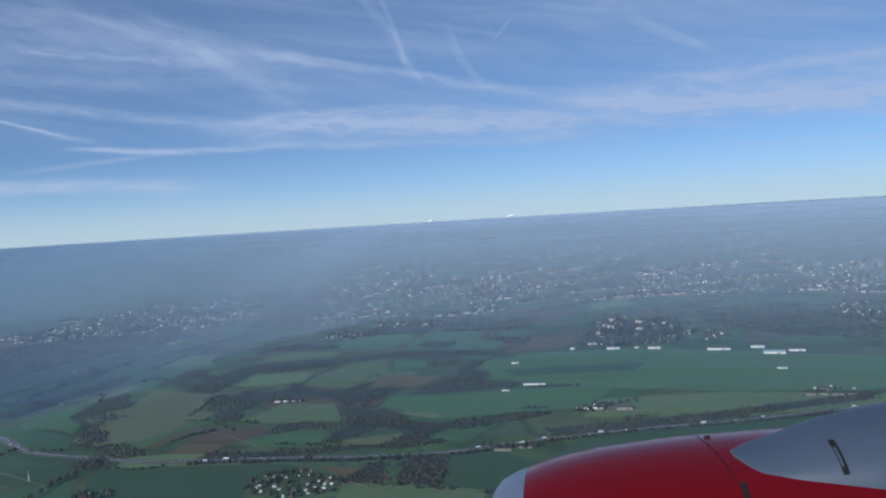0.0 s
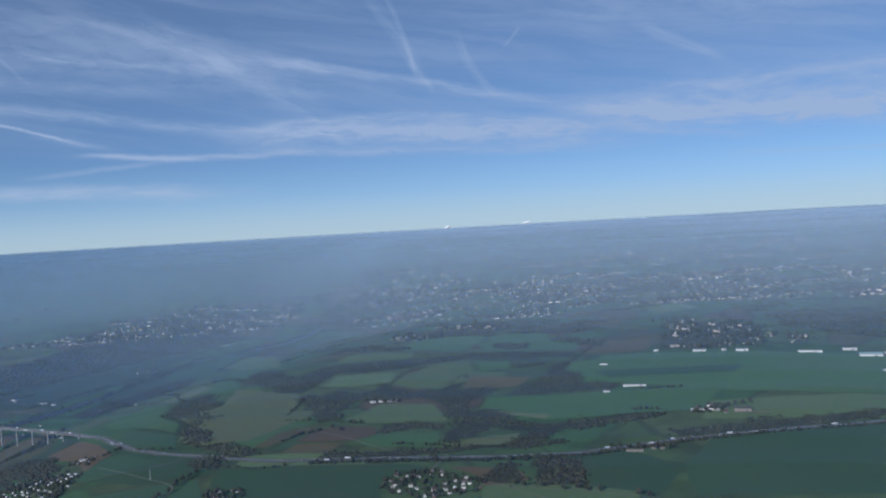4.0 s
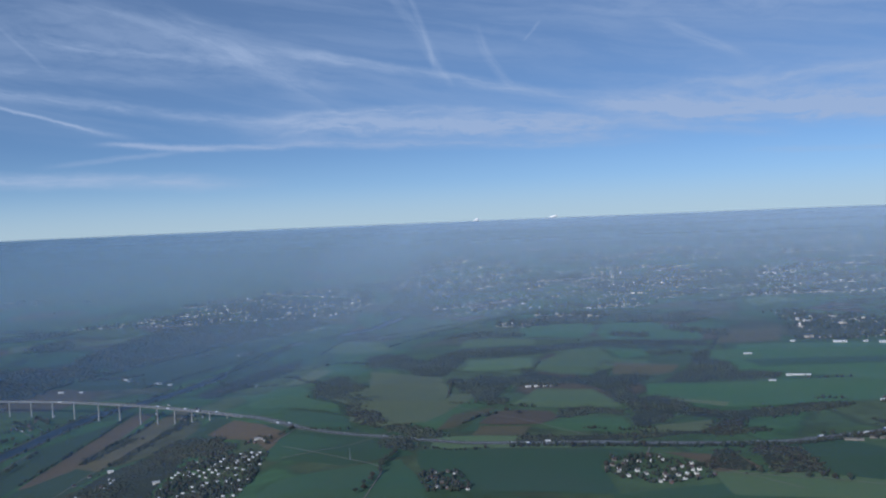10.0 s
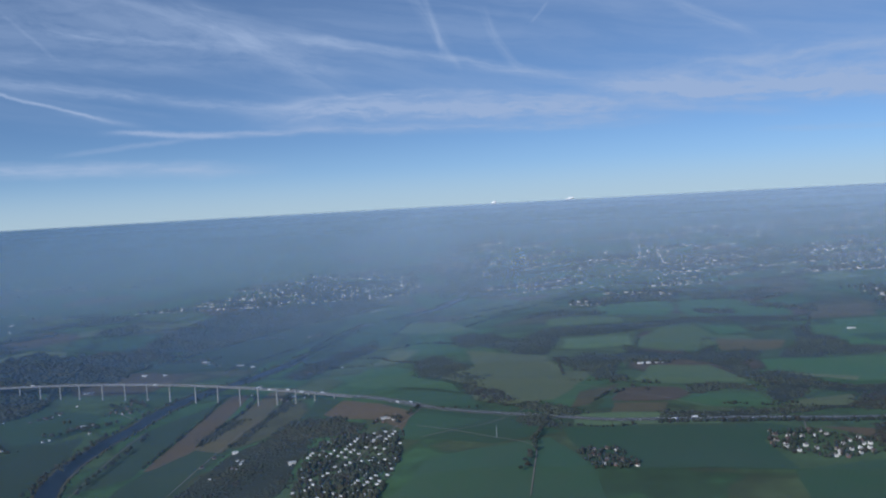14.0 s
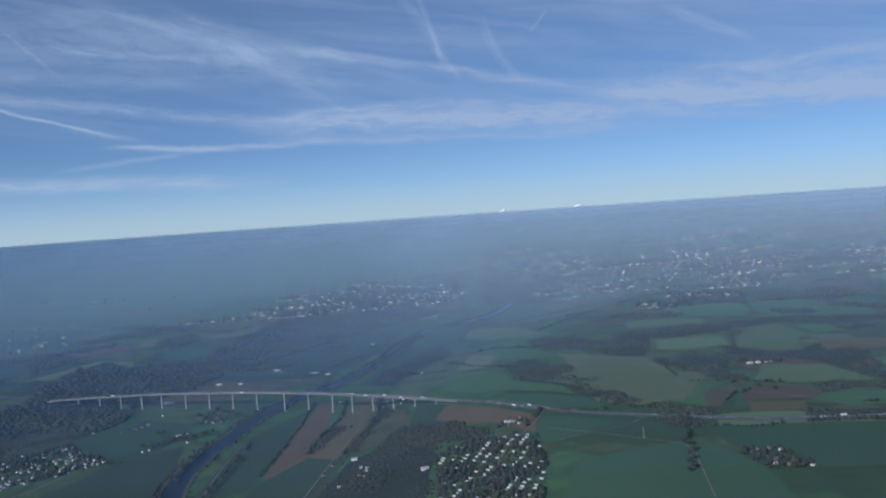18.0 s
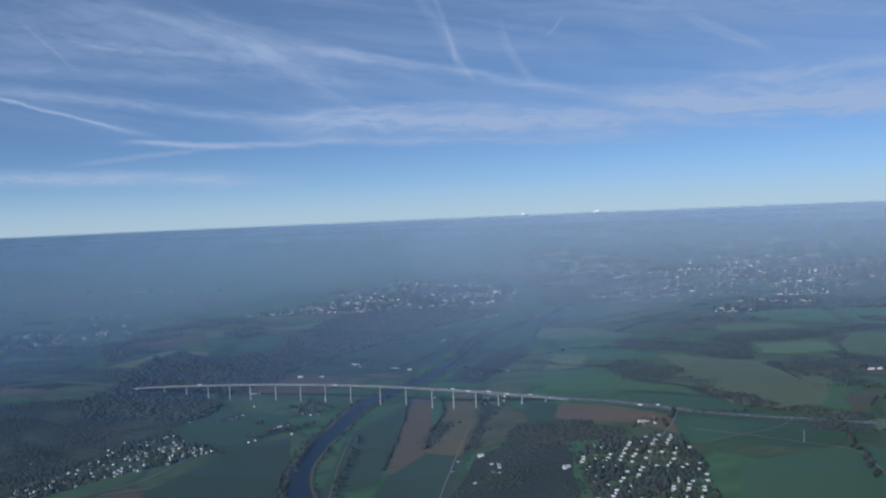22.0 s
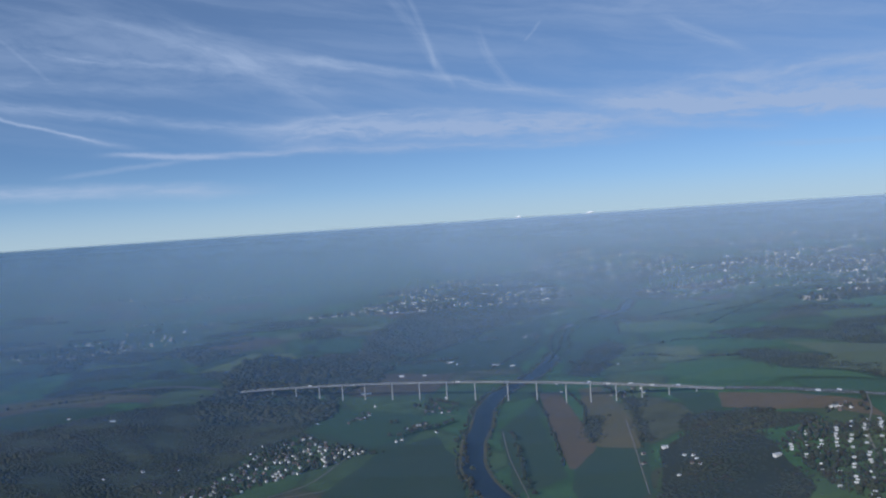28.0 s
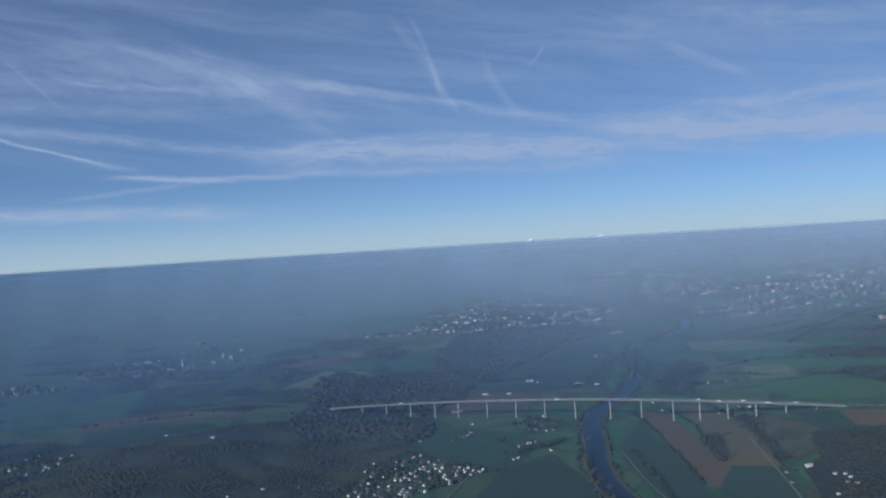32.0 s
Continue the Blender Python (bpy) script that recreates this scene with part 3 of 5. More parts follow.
field([(10, 350), (24, 368), (30, 392), (49, 391), (100, 379), (165, 345), (210, 318), (200, 290), (136, 281), (96, 290), (62, 302), (48, 312), (30, 326), (16, 338)], M_GREEN)
field([(40, 268), (50, 290), (96, 289), (140, 276), (136, 262), (80, 256)], M_PASTURE)
field([(-135, 222), (-104, 230), (-97, 206), (-97, 180), (-150, 180)], M_WHEAT)
field([(-55, 200), (-30, 206), (0, 190), (30, 180), (-60, 176)], M_WHEAT)
field([(22, 222), (40, 250), (120, 262), (150, 230), (60, 190), (18, 196)], M_WHEAT)
field([(-154, 284), (-124, 268), (-101, 234), (-119, 228), (-140, 240)], M_WHEAT)
field([(-101, 237), (-49, 234), (-42, 230), (-55, 220), (-54, 200), (-97, 205)], M_WHEAT)
field([(-5, 235), (10, 239), (22, 219), (6, 190), (-3, 204)], M_WHEAT)
field([(-30, 222), (-18, 214), (6, 203), (4, 190), (-30, 198)], M_PASTURE)
field([(-38, 231), (-20, 226), (-18, 216), (-29, 213), (-31, 222)], M_BROWN)
field([(-222, 353), (-214, 352), (-211, 279), (-215, 258), (-221, 259)], M_BROWN)
field([(-222, 242), (-220, 258), (-210, 277), (-198, 272), (-201, 254), (-204, 236), (-220, 226)], M_MEADOW)
field([(-207, 356), (-199, 354), (-197, 300), (-201, 268), (-211, 276), (-211, 292)], M_TAN)
field([(-213, 345), (-208, 344), (-209, 324), (-212, 302)], M_GREEN)
field([(-300, 311), (-291, 337), (-260, 315), (-268, 288), (-276, 285)], M_MEADOW)
field([(-284, 247), (-274, 283), (-258, 300), (-249, 269), (-247, 228), (-278, 225)], M_MEADOW)
field([(-238, 302), (-225, 337), (-223, 282), (-222, 252), (-236, 240), (-237, 271)], M_MEADOW)
field([(-295, 230), (-293, 244), (-285, 248), (-280, 229)], M_BROWN)
field([(-285, 413), (-255, 490), (-206, 568), (-213, 474), (-236, 408), (-260, 402)], M_MEADOW)
field([(-424, 341), (-384, 350), (-378, 339), (-411, 321)], M_BROWN)
field([(-398, 245), (-396, 261), (-380, 255), (-371, 240)], M_MEADOW)
field([(-98, 238), (-60, 236), (-58, 246), (-96, 250)], M_PASTURE)
field([(-19, 468), (-2, 493), (17, 480), (4, 442), (-19, 440)], M_GREEN)
field([(36, 528), (62, 556), (65, 509), (45, 499)], M_TAN)
field([(97, 595), (124, 621), (132, 579), (94, 561)], M_PASTURE)
field([(-171, 361), (-163, 367), (-148, 321), (-150, 310), (-159, 313), (-173, 335)], M_GREEN)
field([(-239, 441), (-226, 503), (-205, 538), (-210, 466), (-228, 405), (-237, 406)], M_MEADOW)
field([(-193, 522), (-158, 557), (-171, 458), (-201, 401), (-210, 388), (-198, 464)], M_MEADOW)
field([(-169, 306), (-150, 278), (-141, 264), (-144, 250), (-151, 263), (-169, 281), (-173, 288)], M_BROWN)
field([(-140, 264), (-121, 249), (-139, 239), (-146, 244)], M_WHEAT)
field([(-181, 322), (-170, 307), (-173, 288), (-181, 288)], M_MEADOW)
field([(-367, 401), (-362, 441), (-355, 455), (-329, 436), (-330, 424), (-347, 421), (-343, 397), (-360, 389)], M_MEADOW)
field([(-381, 373), (-362, 389), (-343, 394), (-343, 379), (-352, 363), (-371, 355)], M_MEADOW)
field([(-329, 444), (-330, 465), (-307, 490), (-301, 471), (-303, 450)], M_MEADOW)
field([(-405, 350), (-394, 356), (-365, 348), (-364, 343), (-399, 340)], M_BROWN)

field([(-128, 364), (-113, 351), (-97, 339), (-93, 306), (-95, 297), (-110, 305), (-123, 318)], M_OLIVE)
field([(-114, 296), (-103, 298), (-94, 297), (-87, 300), (-80, 290), (-90, 278), (-93, 268), (-97, 258), (-104, 266), (-111, 278)], M_GREEN)
field([(-97, 257), (-92, 276), (-84, 280), (-78, 286), (-85, 270), (-92, 259)], M_TAN)
field([(-90, 254), (-85, 266), (-78, 272), (-82, 255)], M_WHEAT)
field([(-79, 279), (-70, 280), (-62, 278), (-60, 270), (-67, 261), (-75, 261), (-84, 262)], M_BROWN)
field([(-84, 260), (-69, 259), (-72, 248), (-86, 249)], M_TAN)
field([(-67, 261), (-58, 269), (-41, 268), (-41, 257), (-44, 252), (-60, 252), (-63, 255)], M_GREEN)
field([(-41, 252), (-30, 260), (-16, 264), (-20, 250), (-33, 250)], M_OLIVE)
field([(-24, 318), (-4, 316), (24, 315), (60, 310), (44, 280), (20, 281), (-6, 280), (-20, 291), (-27, 300)], M_GREEN)
field([(-24, 297), (-4, 287), (-7, 281), (-18, 290)], M_OLIVE)
field([(15, 378), (35, 382), (93, 375), (62, 316), (26, 328), (12, 335), (14, 348), (10, 361)], M_GREEN)
field([(21, 353), (79, 347), (71, 333), (24, 338)], M_WHEAT)
field([(-62, 348), (-58, 364), (-43, 389), (-29, 395), (-29, 385), (-28, 366), (-15, 362), (-15, 352), (-31, 348), (-42, 336), (-52, 338)], M_PASTURE)
field([(-27, 393), (-11, 388), (-12, 370), (-25, 366)], M_GREEN)
field([(-29, 358), (-5, 349), (-11, 335), (-19, 333), (-33, 335)], M_TAN)
field([(-14, 484), (11, 487), (22, 468), (31, 441), (21, 414), (-4, 420), (-22, 422), (-23, 449)], M_GREEN)
field([(-87, 372), (-60, 372), (-62, 352), (-82, 348), (-90, 352)], M_PASTURE)
field([(-63, 313), (-44, 311), (-40, 294), (-38, 283), (-58, 282), (-66, 284), (-73, 289)], M_PASTURE)
field([(-188, 377), (-159, 354), (-144, 317), (-131, 298), (-128, 284), (-140, 296), (-164, 323)], M_GREEN)
field([(-149, 300), (-127, 280), (-121, 263), (-131, 264), (-148, 284)], M_WHEAT)
field([(-157, 439), (-128, 372), (-128, 350), (-143, 373), (-158, 406)], M_GREEN)
field([(-89, 428), (-78, 433), (-55, 426), (-57, 406), (-79, 404), (-92, 405)], M_PASTURE)
field([(37, 440), (66, 437), (52, 398), (22, 397)], M_TAN)
field([(-123, 314), (-110, 302), (-113, 283), (-103, 262), (-112, 265), (-118, 286)], M_WHEAT)
field([(-189, 517), (-157, 477), (-123, 435), (-141, 509), (-172, 540)], M_PASTURE)
field([(-214, 484), (-190, 526), (-169, 572), (-175, 514), (-191, 461), (-206, 418)], M_MEADOW)
field([(-59, 480), (-18, 495), (-22, 456), (-34, 428), (-61, 437)], M_GREEN)
field([(-362, 393), (-356, 416), (-352, 441), (-332, 441), (-325, 426), (-336, 414), (-345, 402), (-352, 388)], M_OLIVE)
field([(-328, 483), (-305, 504), (-295, 487), (-308, 462), (-323, 462)], M_MEADOW)
field([(-302, 318), (-292, 343), (-264, 329), (-262, 306), (-276, 290), (-286, 300)], M_WHEAT)
field([(-325, 466), (-320, 488), (-305, 496), (-301, 471), (-311, 450), (-320, 448)], M_WHEAT)
field([(-469, 424), (-462, 456), (-434, 451), (-439, 420), (-449, 386)], M_MEADOW)
field([(-412, 412), (-386, 434), (-371, 406), (-386, 368), (-421, 379)], M_MEADOW)
field([(-425, 352), (-389, 358), (-359, 352), (-381, 345), (-415, 341)], M_TAN)
field([(-416, 329), (-399, 342), (-373, 335), (-383, 321), (-400, 301)], M_MEADOW)
field([(-355, 501), (-315, 521), (-291, 552), (-296, 530), (-323, 494), (-345, 482)], M_OLIVE)
field([(-398, 296), (-393, 307), (-376, 301), (-384, 284), (-390, 281)], M_MEADOW)
field([(-429, 532), (-389, 532), (-376, 509), (-410, 504)], M_MEADOW)
field([(-113, 351), (-100, 340), (-97, 309), (-82, 307), (-100, 267), (-115, 264), (-124, 272), (-126, 295), (-136, 310), (-126, 326)], M_OLIVE)
field([(-172, 382), (-157, 361), (-146, 331), (-148, 313), (-160, 318), (-172, 344)], M_GREEN)
field([(-186, 547), (-165, 533), (-171, 455), (-187, 456), (-197, 475)], M_WHEAT)
field([(-163, 428), (-150, 408), (-156, 370), (-170, 389)], M_OLIVE)

water = ribbon("river", [p for p in RIVER if -300 < p[1] < 650], 6.3, M_WATER, None, flat=1.62)
tagged(water, "dark blue river winding through the flat valley", "river", kind="structure")
for sgn in (-1, 1):
    ribbon("riverbank", [p for p in RIVER if -300 < p[1] < 650], 0.9, M_TAN, ground, lift=0.16, side=sgn * 3.5, label="pale grassy river bank")

# ---------------------------------------------------------------- haze
REACH = [0, 60, 110, 155, 190, 220, 250, 280, 310, 342, 376, 412, 450, 490, 532, 576, 622, 670, 720, 774, 832, 894, 960, 1030, 1106, 1190, 1284, 1390, 1510, 1650, 1830, 2100, 2500, 3000, 3600, 4200]


def haze_sheet(r, thick, n=40):
    """A closed, see-through sheet painted as haze at one distance round the line of flight."""
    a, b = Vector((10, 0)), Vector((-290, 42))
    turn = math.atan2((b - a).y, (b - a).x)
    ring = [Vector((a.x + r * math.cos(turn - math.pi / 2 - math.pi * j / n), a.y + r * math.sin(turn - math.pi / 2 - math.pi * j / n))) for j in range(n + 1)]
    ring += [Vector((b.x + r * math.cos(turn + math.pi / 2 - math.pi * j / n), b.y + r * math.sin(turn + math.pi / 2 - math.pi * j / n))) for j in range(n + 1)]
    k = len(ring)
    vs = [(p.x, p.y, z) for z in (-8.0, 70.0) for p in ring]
    veil = part("haze_sheet", (vs, [], [(j, (j + 1) % k, k + (j + 1) % k, k + j) for j in range(k)]), haze_material("painted_haze", thick, min(54.0, 82.0 - 0.0116 * r), HAZE_NEAR.lerp(HAZE_FAR, float(smooth(220, 560, r))), 2.1 if r < 400 else 1.5, (-430.0, -290.0) if r < 600 else (-0.60 * r, -0.18 * r), (-400.0, -60.0) if r < 600 else (-0.62 * r, 0.12 * r)))
    return tagged(veil, "thin sheet painted as blue-grey haze over the land", "haze", "haze over the land", kind="structure")


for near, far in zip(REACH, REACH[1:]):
    haze_sheet(far, 1 - math.exp(-(far - near) / SIGHT * (0.50 + 0.82 * smooth(170, 360, far) - 0.16 * smooth(450, 720, far))))

# ---------------------------------------------------------------- viaduct and motorway
PIER_X = [-323.7, -314.4, -305.2, -296.0, -287.2, -276.5, -266.0, -255.7, -245.2, -233.4, -223.3, -213.4, -205.4, -197.3, -189.4, -181.4, -173.6]


def deck_y(x):
    return 351.0 - 0.3130 * (x + 255) - 0.0018 * (x + 255) ** 2


def deck_z(x):
    return 8.45 + 0.0150 * (x + 233) - 0.00004 * (x + 233) ** 2


def along_deck(name, sections, x0, x1, material, parent, label="", steps=60):
    """Sweep a closed cross-section (across, up) along the deck's curve."""
    verts, faces, k = [], [], len(sections)
    for i in range(steps + 1):
        x = x0 + (x1 - x0) * i / steps
        slope = -0.3130 - 0.0036 * (x + 255)
        n = math.hypot(1, slope)
        nx, ny = -slope / n, 1 / n
        for a, u in sections:
            verts.append((x + nx * a, deck_y(x) + ny * a, deck_z(x) + u))
        if i:
            for j in range(k):
                q = (j + 1) % k
                faces.append(((i - 1) * k + j, i * k + j, i * k + q, (i - 1) * k + q))
    faces.append(tuple(range(k)))
    faces.append(tuple(reversed(range(steps * k, steps * k + k))))
    return part(name, (verts, [], faces), material, parent, label)


viaduct = tagged(new("viaduct"), "long pale concrete motorway viaduct on slender piers over the river", "bridge")
viaduct.location = (-250, deck_y(-250), hz(-250, deck_y(-250)))
shift = Matrix.Translation(-viaduct.location)


def to_bridge(ob):
    ob.data.transform(shift)
    return ob


X0, X1 = -335.0, -166.0
to_bridge(along_deck("girder", [(-0.62, -0.1), (-0.50, -0.40), (0.50, -0.40), (0.62, -0.1)], X0, X1, M_STEEL, viaduct, "shaded steel box girder"))
to_bridge(along_deck("deck", [(-1.35, -0.1), (-1.35, 0.0), (1.35, 0.0), (1.35, -0.1)], X0, X1, M_DECK, viaduct))
for a in (-0.68, 0.68):
    to_bridge(along_deck("carriageway", [(a - 0.56, 0.0), (a - 0.56, 0.02), (a + 0.56, 0.02), (a + 0.56, 0.0)], X0, X1, M_ROAD, viaduct, "grey asphalt carriageway"))
    for e in (-0.53, 0.53):
        to_bridge(along_deck("edge_line", [(a + e - 0.02, 0.02), (a + e - 0.02, 0.026), (a + e + 0.02, 0.026), (a + e + 0.02, 0.02)], X0, X1, M_LINE, viaduct, "white edge line"))
for a in (-1.31, 1.31):
    to_bridge(along_deck("parapet", [(a - 0.04, 0.0), (a - 0.04, 0.09), (a + 0.04, 0.09), (a + 0.04, 0.0)], X0, X1, M_DECK, viaduct, "tan concrete parapet"))
to_bridge(along_deck("crash_barrier", [(-0.03, 0.0), (-0.03, 0.09), (0.03, 0.09), (0.03, 0.0)], X0, X1, M_STEEL, viaduct, "steel crash barrier"))


def pier(x):
    y = deck_y(x)
    foot, top = hz(x, y) - 0.4, deck_z(x) - 0.4
    turn = math.atan(-0.3130 - 0.0036 * (x + 255))
    bm = bmesh.new()
    box(bm, (0.30, 0.50, max(0.3, top - foot - 0.22)), (x, y, foot), turn, taper=0.86)
    box(bm, (0.34, 0.80, 0.22), (x, y, top - 0.22), turn, taper=1.12)
    if top - foot > 2:
        box(bm, (0.48, 0.7, 0.5), (x, y, foot), turn, taper=0.95)
    to_bridge(part("pier", bm, M_CONC, viaduct))


for x in PIER_X:
    pier(x)
for x in (X0, X1):
    bm = bmesh.new()
    box(bm, (2.2, 3.1, deck_z(x) - hz(x, deck_y(x)) + 0.9), (x + (-0.6 if x == X0 else 0.6), deck_y(x), hz(x, deck_y(x)) - 1.0), math.atan(-0.3130 - 0.0036 * (x + 255)))
    to_bridge(part("abutment", bm, M_CONC, viaduct))

MOTORWAY = [(-166, deck_y(-166)), (-155.5, 293.5), (-148, 282), (-137, 267.5), (-127, 259.5), (-113, 253), (-100, 247), (-87.6, 241.5), (-70, 240.5), (-50, 240), (-25, 237.5), (-3, 237), (27, 245), (53, 249), (81, 252), (133, 263), (260, 292), (420, 330)]
motorway = tagged(ribbon("motorway", MOTORWAY, 3.1, M_OLIVE, None, lift=0.24), "grey motorway running on from the viaduct through fields", "road", kind="structure")
for a in (-0.72, 0.72):
    ribbon("carriageway", MOTORWAY, 1.15, M_ROAD, motorway, lift=0.28, side=a, label="asphalt carriageway")
    for e in (-0.54, 0.54):
        ribbon("edge_line", MOTORWAY, 0.05, M_LINE, motorway, lift=0.30, side=a + e, label="white edge line")
ribbon("median", MOTORWAY, 0.2, M_STEEL, motorway, lift=0.36, label="steel median barrier")
# the road over the western hill, behind the viaduct
ribbon("motorway", [(-335, deck_y(-335)), (-360, 366), (-400, 360), (-520, 330)], 2.9, M_ROAD, ground, lift=0.28)
for pts, w in (([(-98, 293), (-82, 276), (-70, 266), (-63, 257), (-55, 248)], 0.35), ([(-140, 251), (-118, 232), (-108, 225), (-110, 208), (-112, 190)], 0.3), ([(-42, 229), (-39, 239)], 0.35),
               ([(-30, 214), (-5, 205), (10, 196)], 0.3), ([(-139, 271), (-143, 258), (-152, 242), (-158, 215)], 0.4), ([(77, 305), (92, 298), (130, 289), (190, 280)], 0.6),
               ([(-280, 290), (-289, 256), (-300, 246), (-330, 236)], 0.4), ([(-237, 300), (-236, 270), (-233, 240), (-230, 200)], 0.3),
               ([(-199, 300), (-202, 268), (-205, 235)], 0.35), ([(-258, 404), (-240, 402), (-228, 392)], 0.5), ([(-106, 262), (-120, 244), (-138, 240)], 0.3),
               ([(-268, 342), (-258, 330), (-250, 322)], 0.35), ([(-296, 246.5), (-284, 251)], 0.5), ([(-30, 218), (-22, 210), (-14, 200)], 0.3), ([(96, 285), (112, 277), (134, 274)], 0.4)):
    ribbon("lane", pts, w, M_LANE, ground, lift=0.23, label="pale gravel farm lane")


def vehicle_mesh(lorry):
    """(body, cabin or box, wheels) as bmeshes, nose towards +x."""
    body, upper, wheels = bmesh.new(), bmesh.new(), []
    if lorry:
        box(body, (1.55, 0.25, 0.07), (0, 0, 0.05))
        box(body, (0.22, 0.25, 0.27), (0.66, 0, 0.12))
        box(upper, (1.26, 0.255, 0.29), (-0.13, 0, 0.12))
        axles = (0.6, -0.3, -0.45, -0.6)
    else:
        box(body, (0.45, 0.18, 0.075), (0, 0, 0.03))
        box(upper, (0.26, 0.165, 0.065), (-0.03, 0, 0.105), taper=0.78)
        axles = (0.14, -0.14)
    for x in axles:
        for y in (-0.08, 0.08):
            wheels.append(bmesh.new())
            bmesh.ops.create_cone(wheels[-1], cap_ends=True, segments=8, radius1=0.045, radius2=0.045, depth=0.03,
                                  matrix=Matrix.Translation((x, y * (1.4 if lorry else 1), 0.045)) @ Matrix.Rotation(math.pi / 2, 4, "X"))
    return body, upper, wheels


PAINTS = [mat("car_paint_" + n, c, tuple(v * 0.9 for v in c), rough=0.3, size=0.5, spec=0.5, coat=0.5) for n, c in
          (("white", (0.75, 0.75, 0.75)), ("silver", (0.5, 0.51, 0.53)), ("dark", (0.05, 0.05, 0.06)), ("red", (0.4, 0.03, 0.03)), ("blue", (0.05, 0.1, 0.3)))]
M_TYRE = mat("tyre", (0.03, 0.03, 0.03), size=0.3)


def vehicle(lorry, paint, what):
    body, upper, wheels = vehicle_mesh(lorry)
    ob = tagged(new("lorry" if lorry else "car"), what, "lorry" if lorry else "car", "traffic on the motorway")
    part("body", body, PAINTS[paint], ob)
    part("trailer_box" if lorry else "cabin", upper, PAINTS[0] if lorry else M_GLASS, ob, "white box trailer" if lorry else "dark glazed cabin")
    for w in wheels:
        part("wheel", w, M_TYRE, ob)
    return ob


KINDS = [vehicle(True, 0, "white box lorry on the motorway"), vehicle(True, 4, "white box lorry with blue cab on the motorway"), vehicle(False, 0, "white car on the motorway"),
         vehicle(False, 1, "silver car on the motorway"), vehicle(False, 2, "dark car on the motorway"), vehicle(False, 3, "red car on the motorway")]
USED = set()


def put(kind, m):
    """Place a vehicle: the pattern itself first, then copies."""
    if kind in USED:
        return copy_thing(KINDS[kind], m)
    USED.add(kind)
    KINDS[kind].matrix_basis = m
    return KINDS[kind]


rng = np.random.default_rng(5)
for i, x in enumerate((-331, -318, -309, -300, -291.5, -283, -272, -268.5, -262, -251, -238.5, -229, -221, -214, -206, -199.5, -193, -186, -179, -171)):
    side = -0.9 if i % 2 else 0.75
    slope = -0.3130 - 0.0036 * (x + 255)
    n = math.hypot(1, slope)
    kind = int(rng.choice([0, 1, 2, 2, 3, 3, 4, 5]))
    put(kind, Matrix.Translation((x - slope / n * side, deck_y(x) + side / n, deck_z(x) + 0.02)) @ Matrix.Rotation(math.atan(slope) + (0 if i % 2 else math.pi), 4, "Z"))
mw = np.array(MOTORWAY)
ml = np.r_[0, np.cumsum(np.hypot(*np.diff(mw, axis=0).T))]
for i, s in enumerate(np.arange(4, 330, 5.0) + rng.uniform(-2, 2, 66)):
    x, y = np.interp(s, ml, mw[:, 0]), np.interp(s, ml, mw[:, 1])
    x2, y2 = np.interp(s + 2, ml, mw[:, 0]), np.interp(s + 2, ml, mw[:, 1])
    a = math.atan2(y2 - y, x2 - x)
    side = 0.75 if i % 2 else -0.75
    x, y = x - math.sin(a) * side, y + math.cos(a) * side
    put(int(rng.choice([0, 1, 2, 2, 3, 4, 5])), Matrix.Translation((x, y, hz(x, y) + 0.30)) @ Matrix.Rotation(a + (math.pi if i % 2 else 0), 4, "Z"))

# ---------------------------------------------------------------- woods
def crown_shapes(kinds, seed):
    """Uneven low crowns: (vertices, faces) with jagged outlines."""
    out = []
    r = np.random.default_rng(seed)
    for _ in range(kinds):
        bm = bmesh.new()
        bmesh.ops.create_icosphere(bm, subdivisions=1, radius=1.0)
        v = np.array([q.co[:] for q in bm.verts])
        f = [[q.index for q in g.verts] for g in bm.faces]
        bm.free()
        v *= r.uniform(0.62, 1.25, (len(v), 1))
        v[:, 2] *= 1.15
        out.append((v, np.array(f)))
    return out


CROWNS = crown_shapes(12, 3)


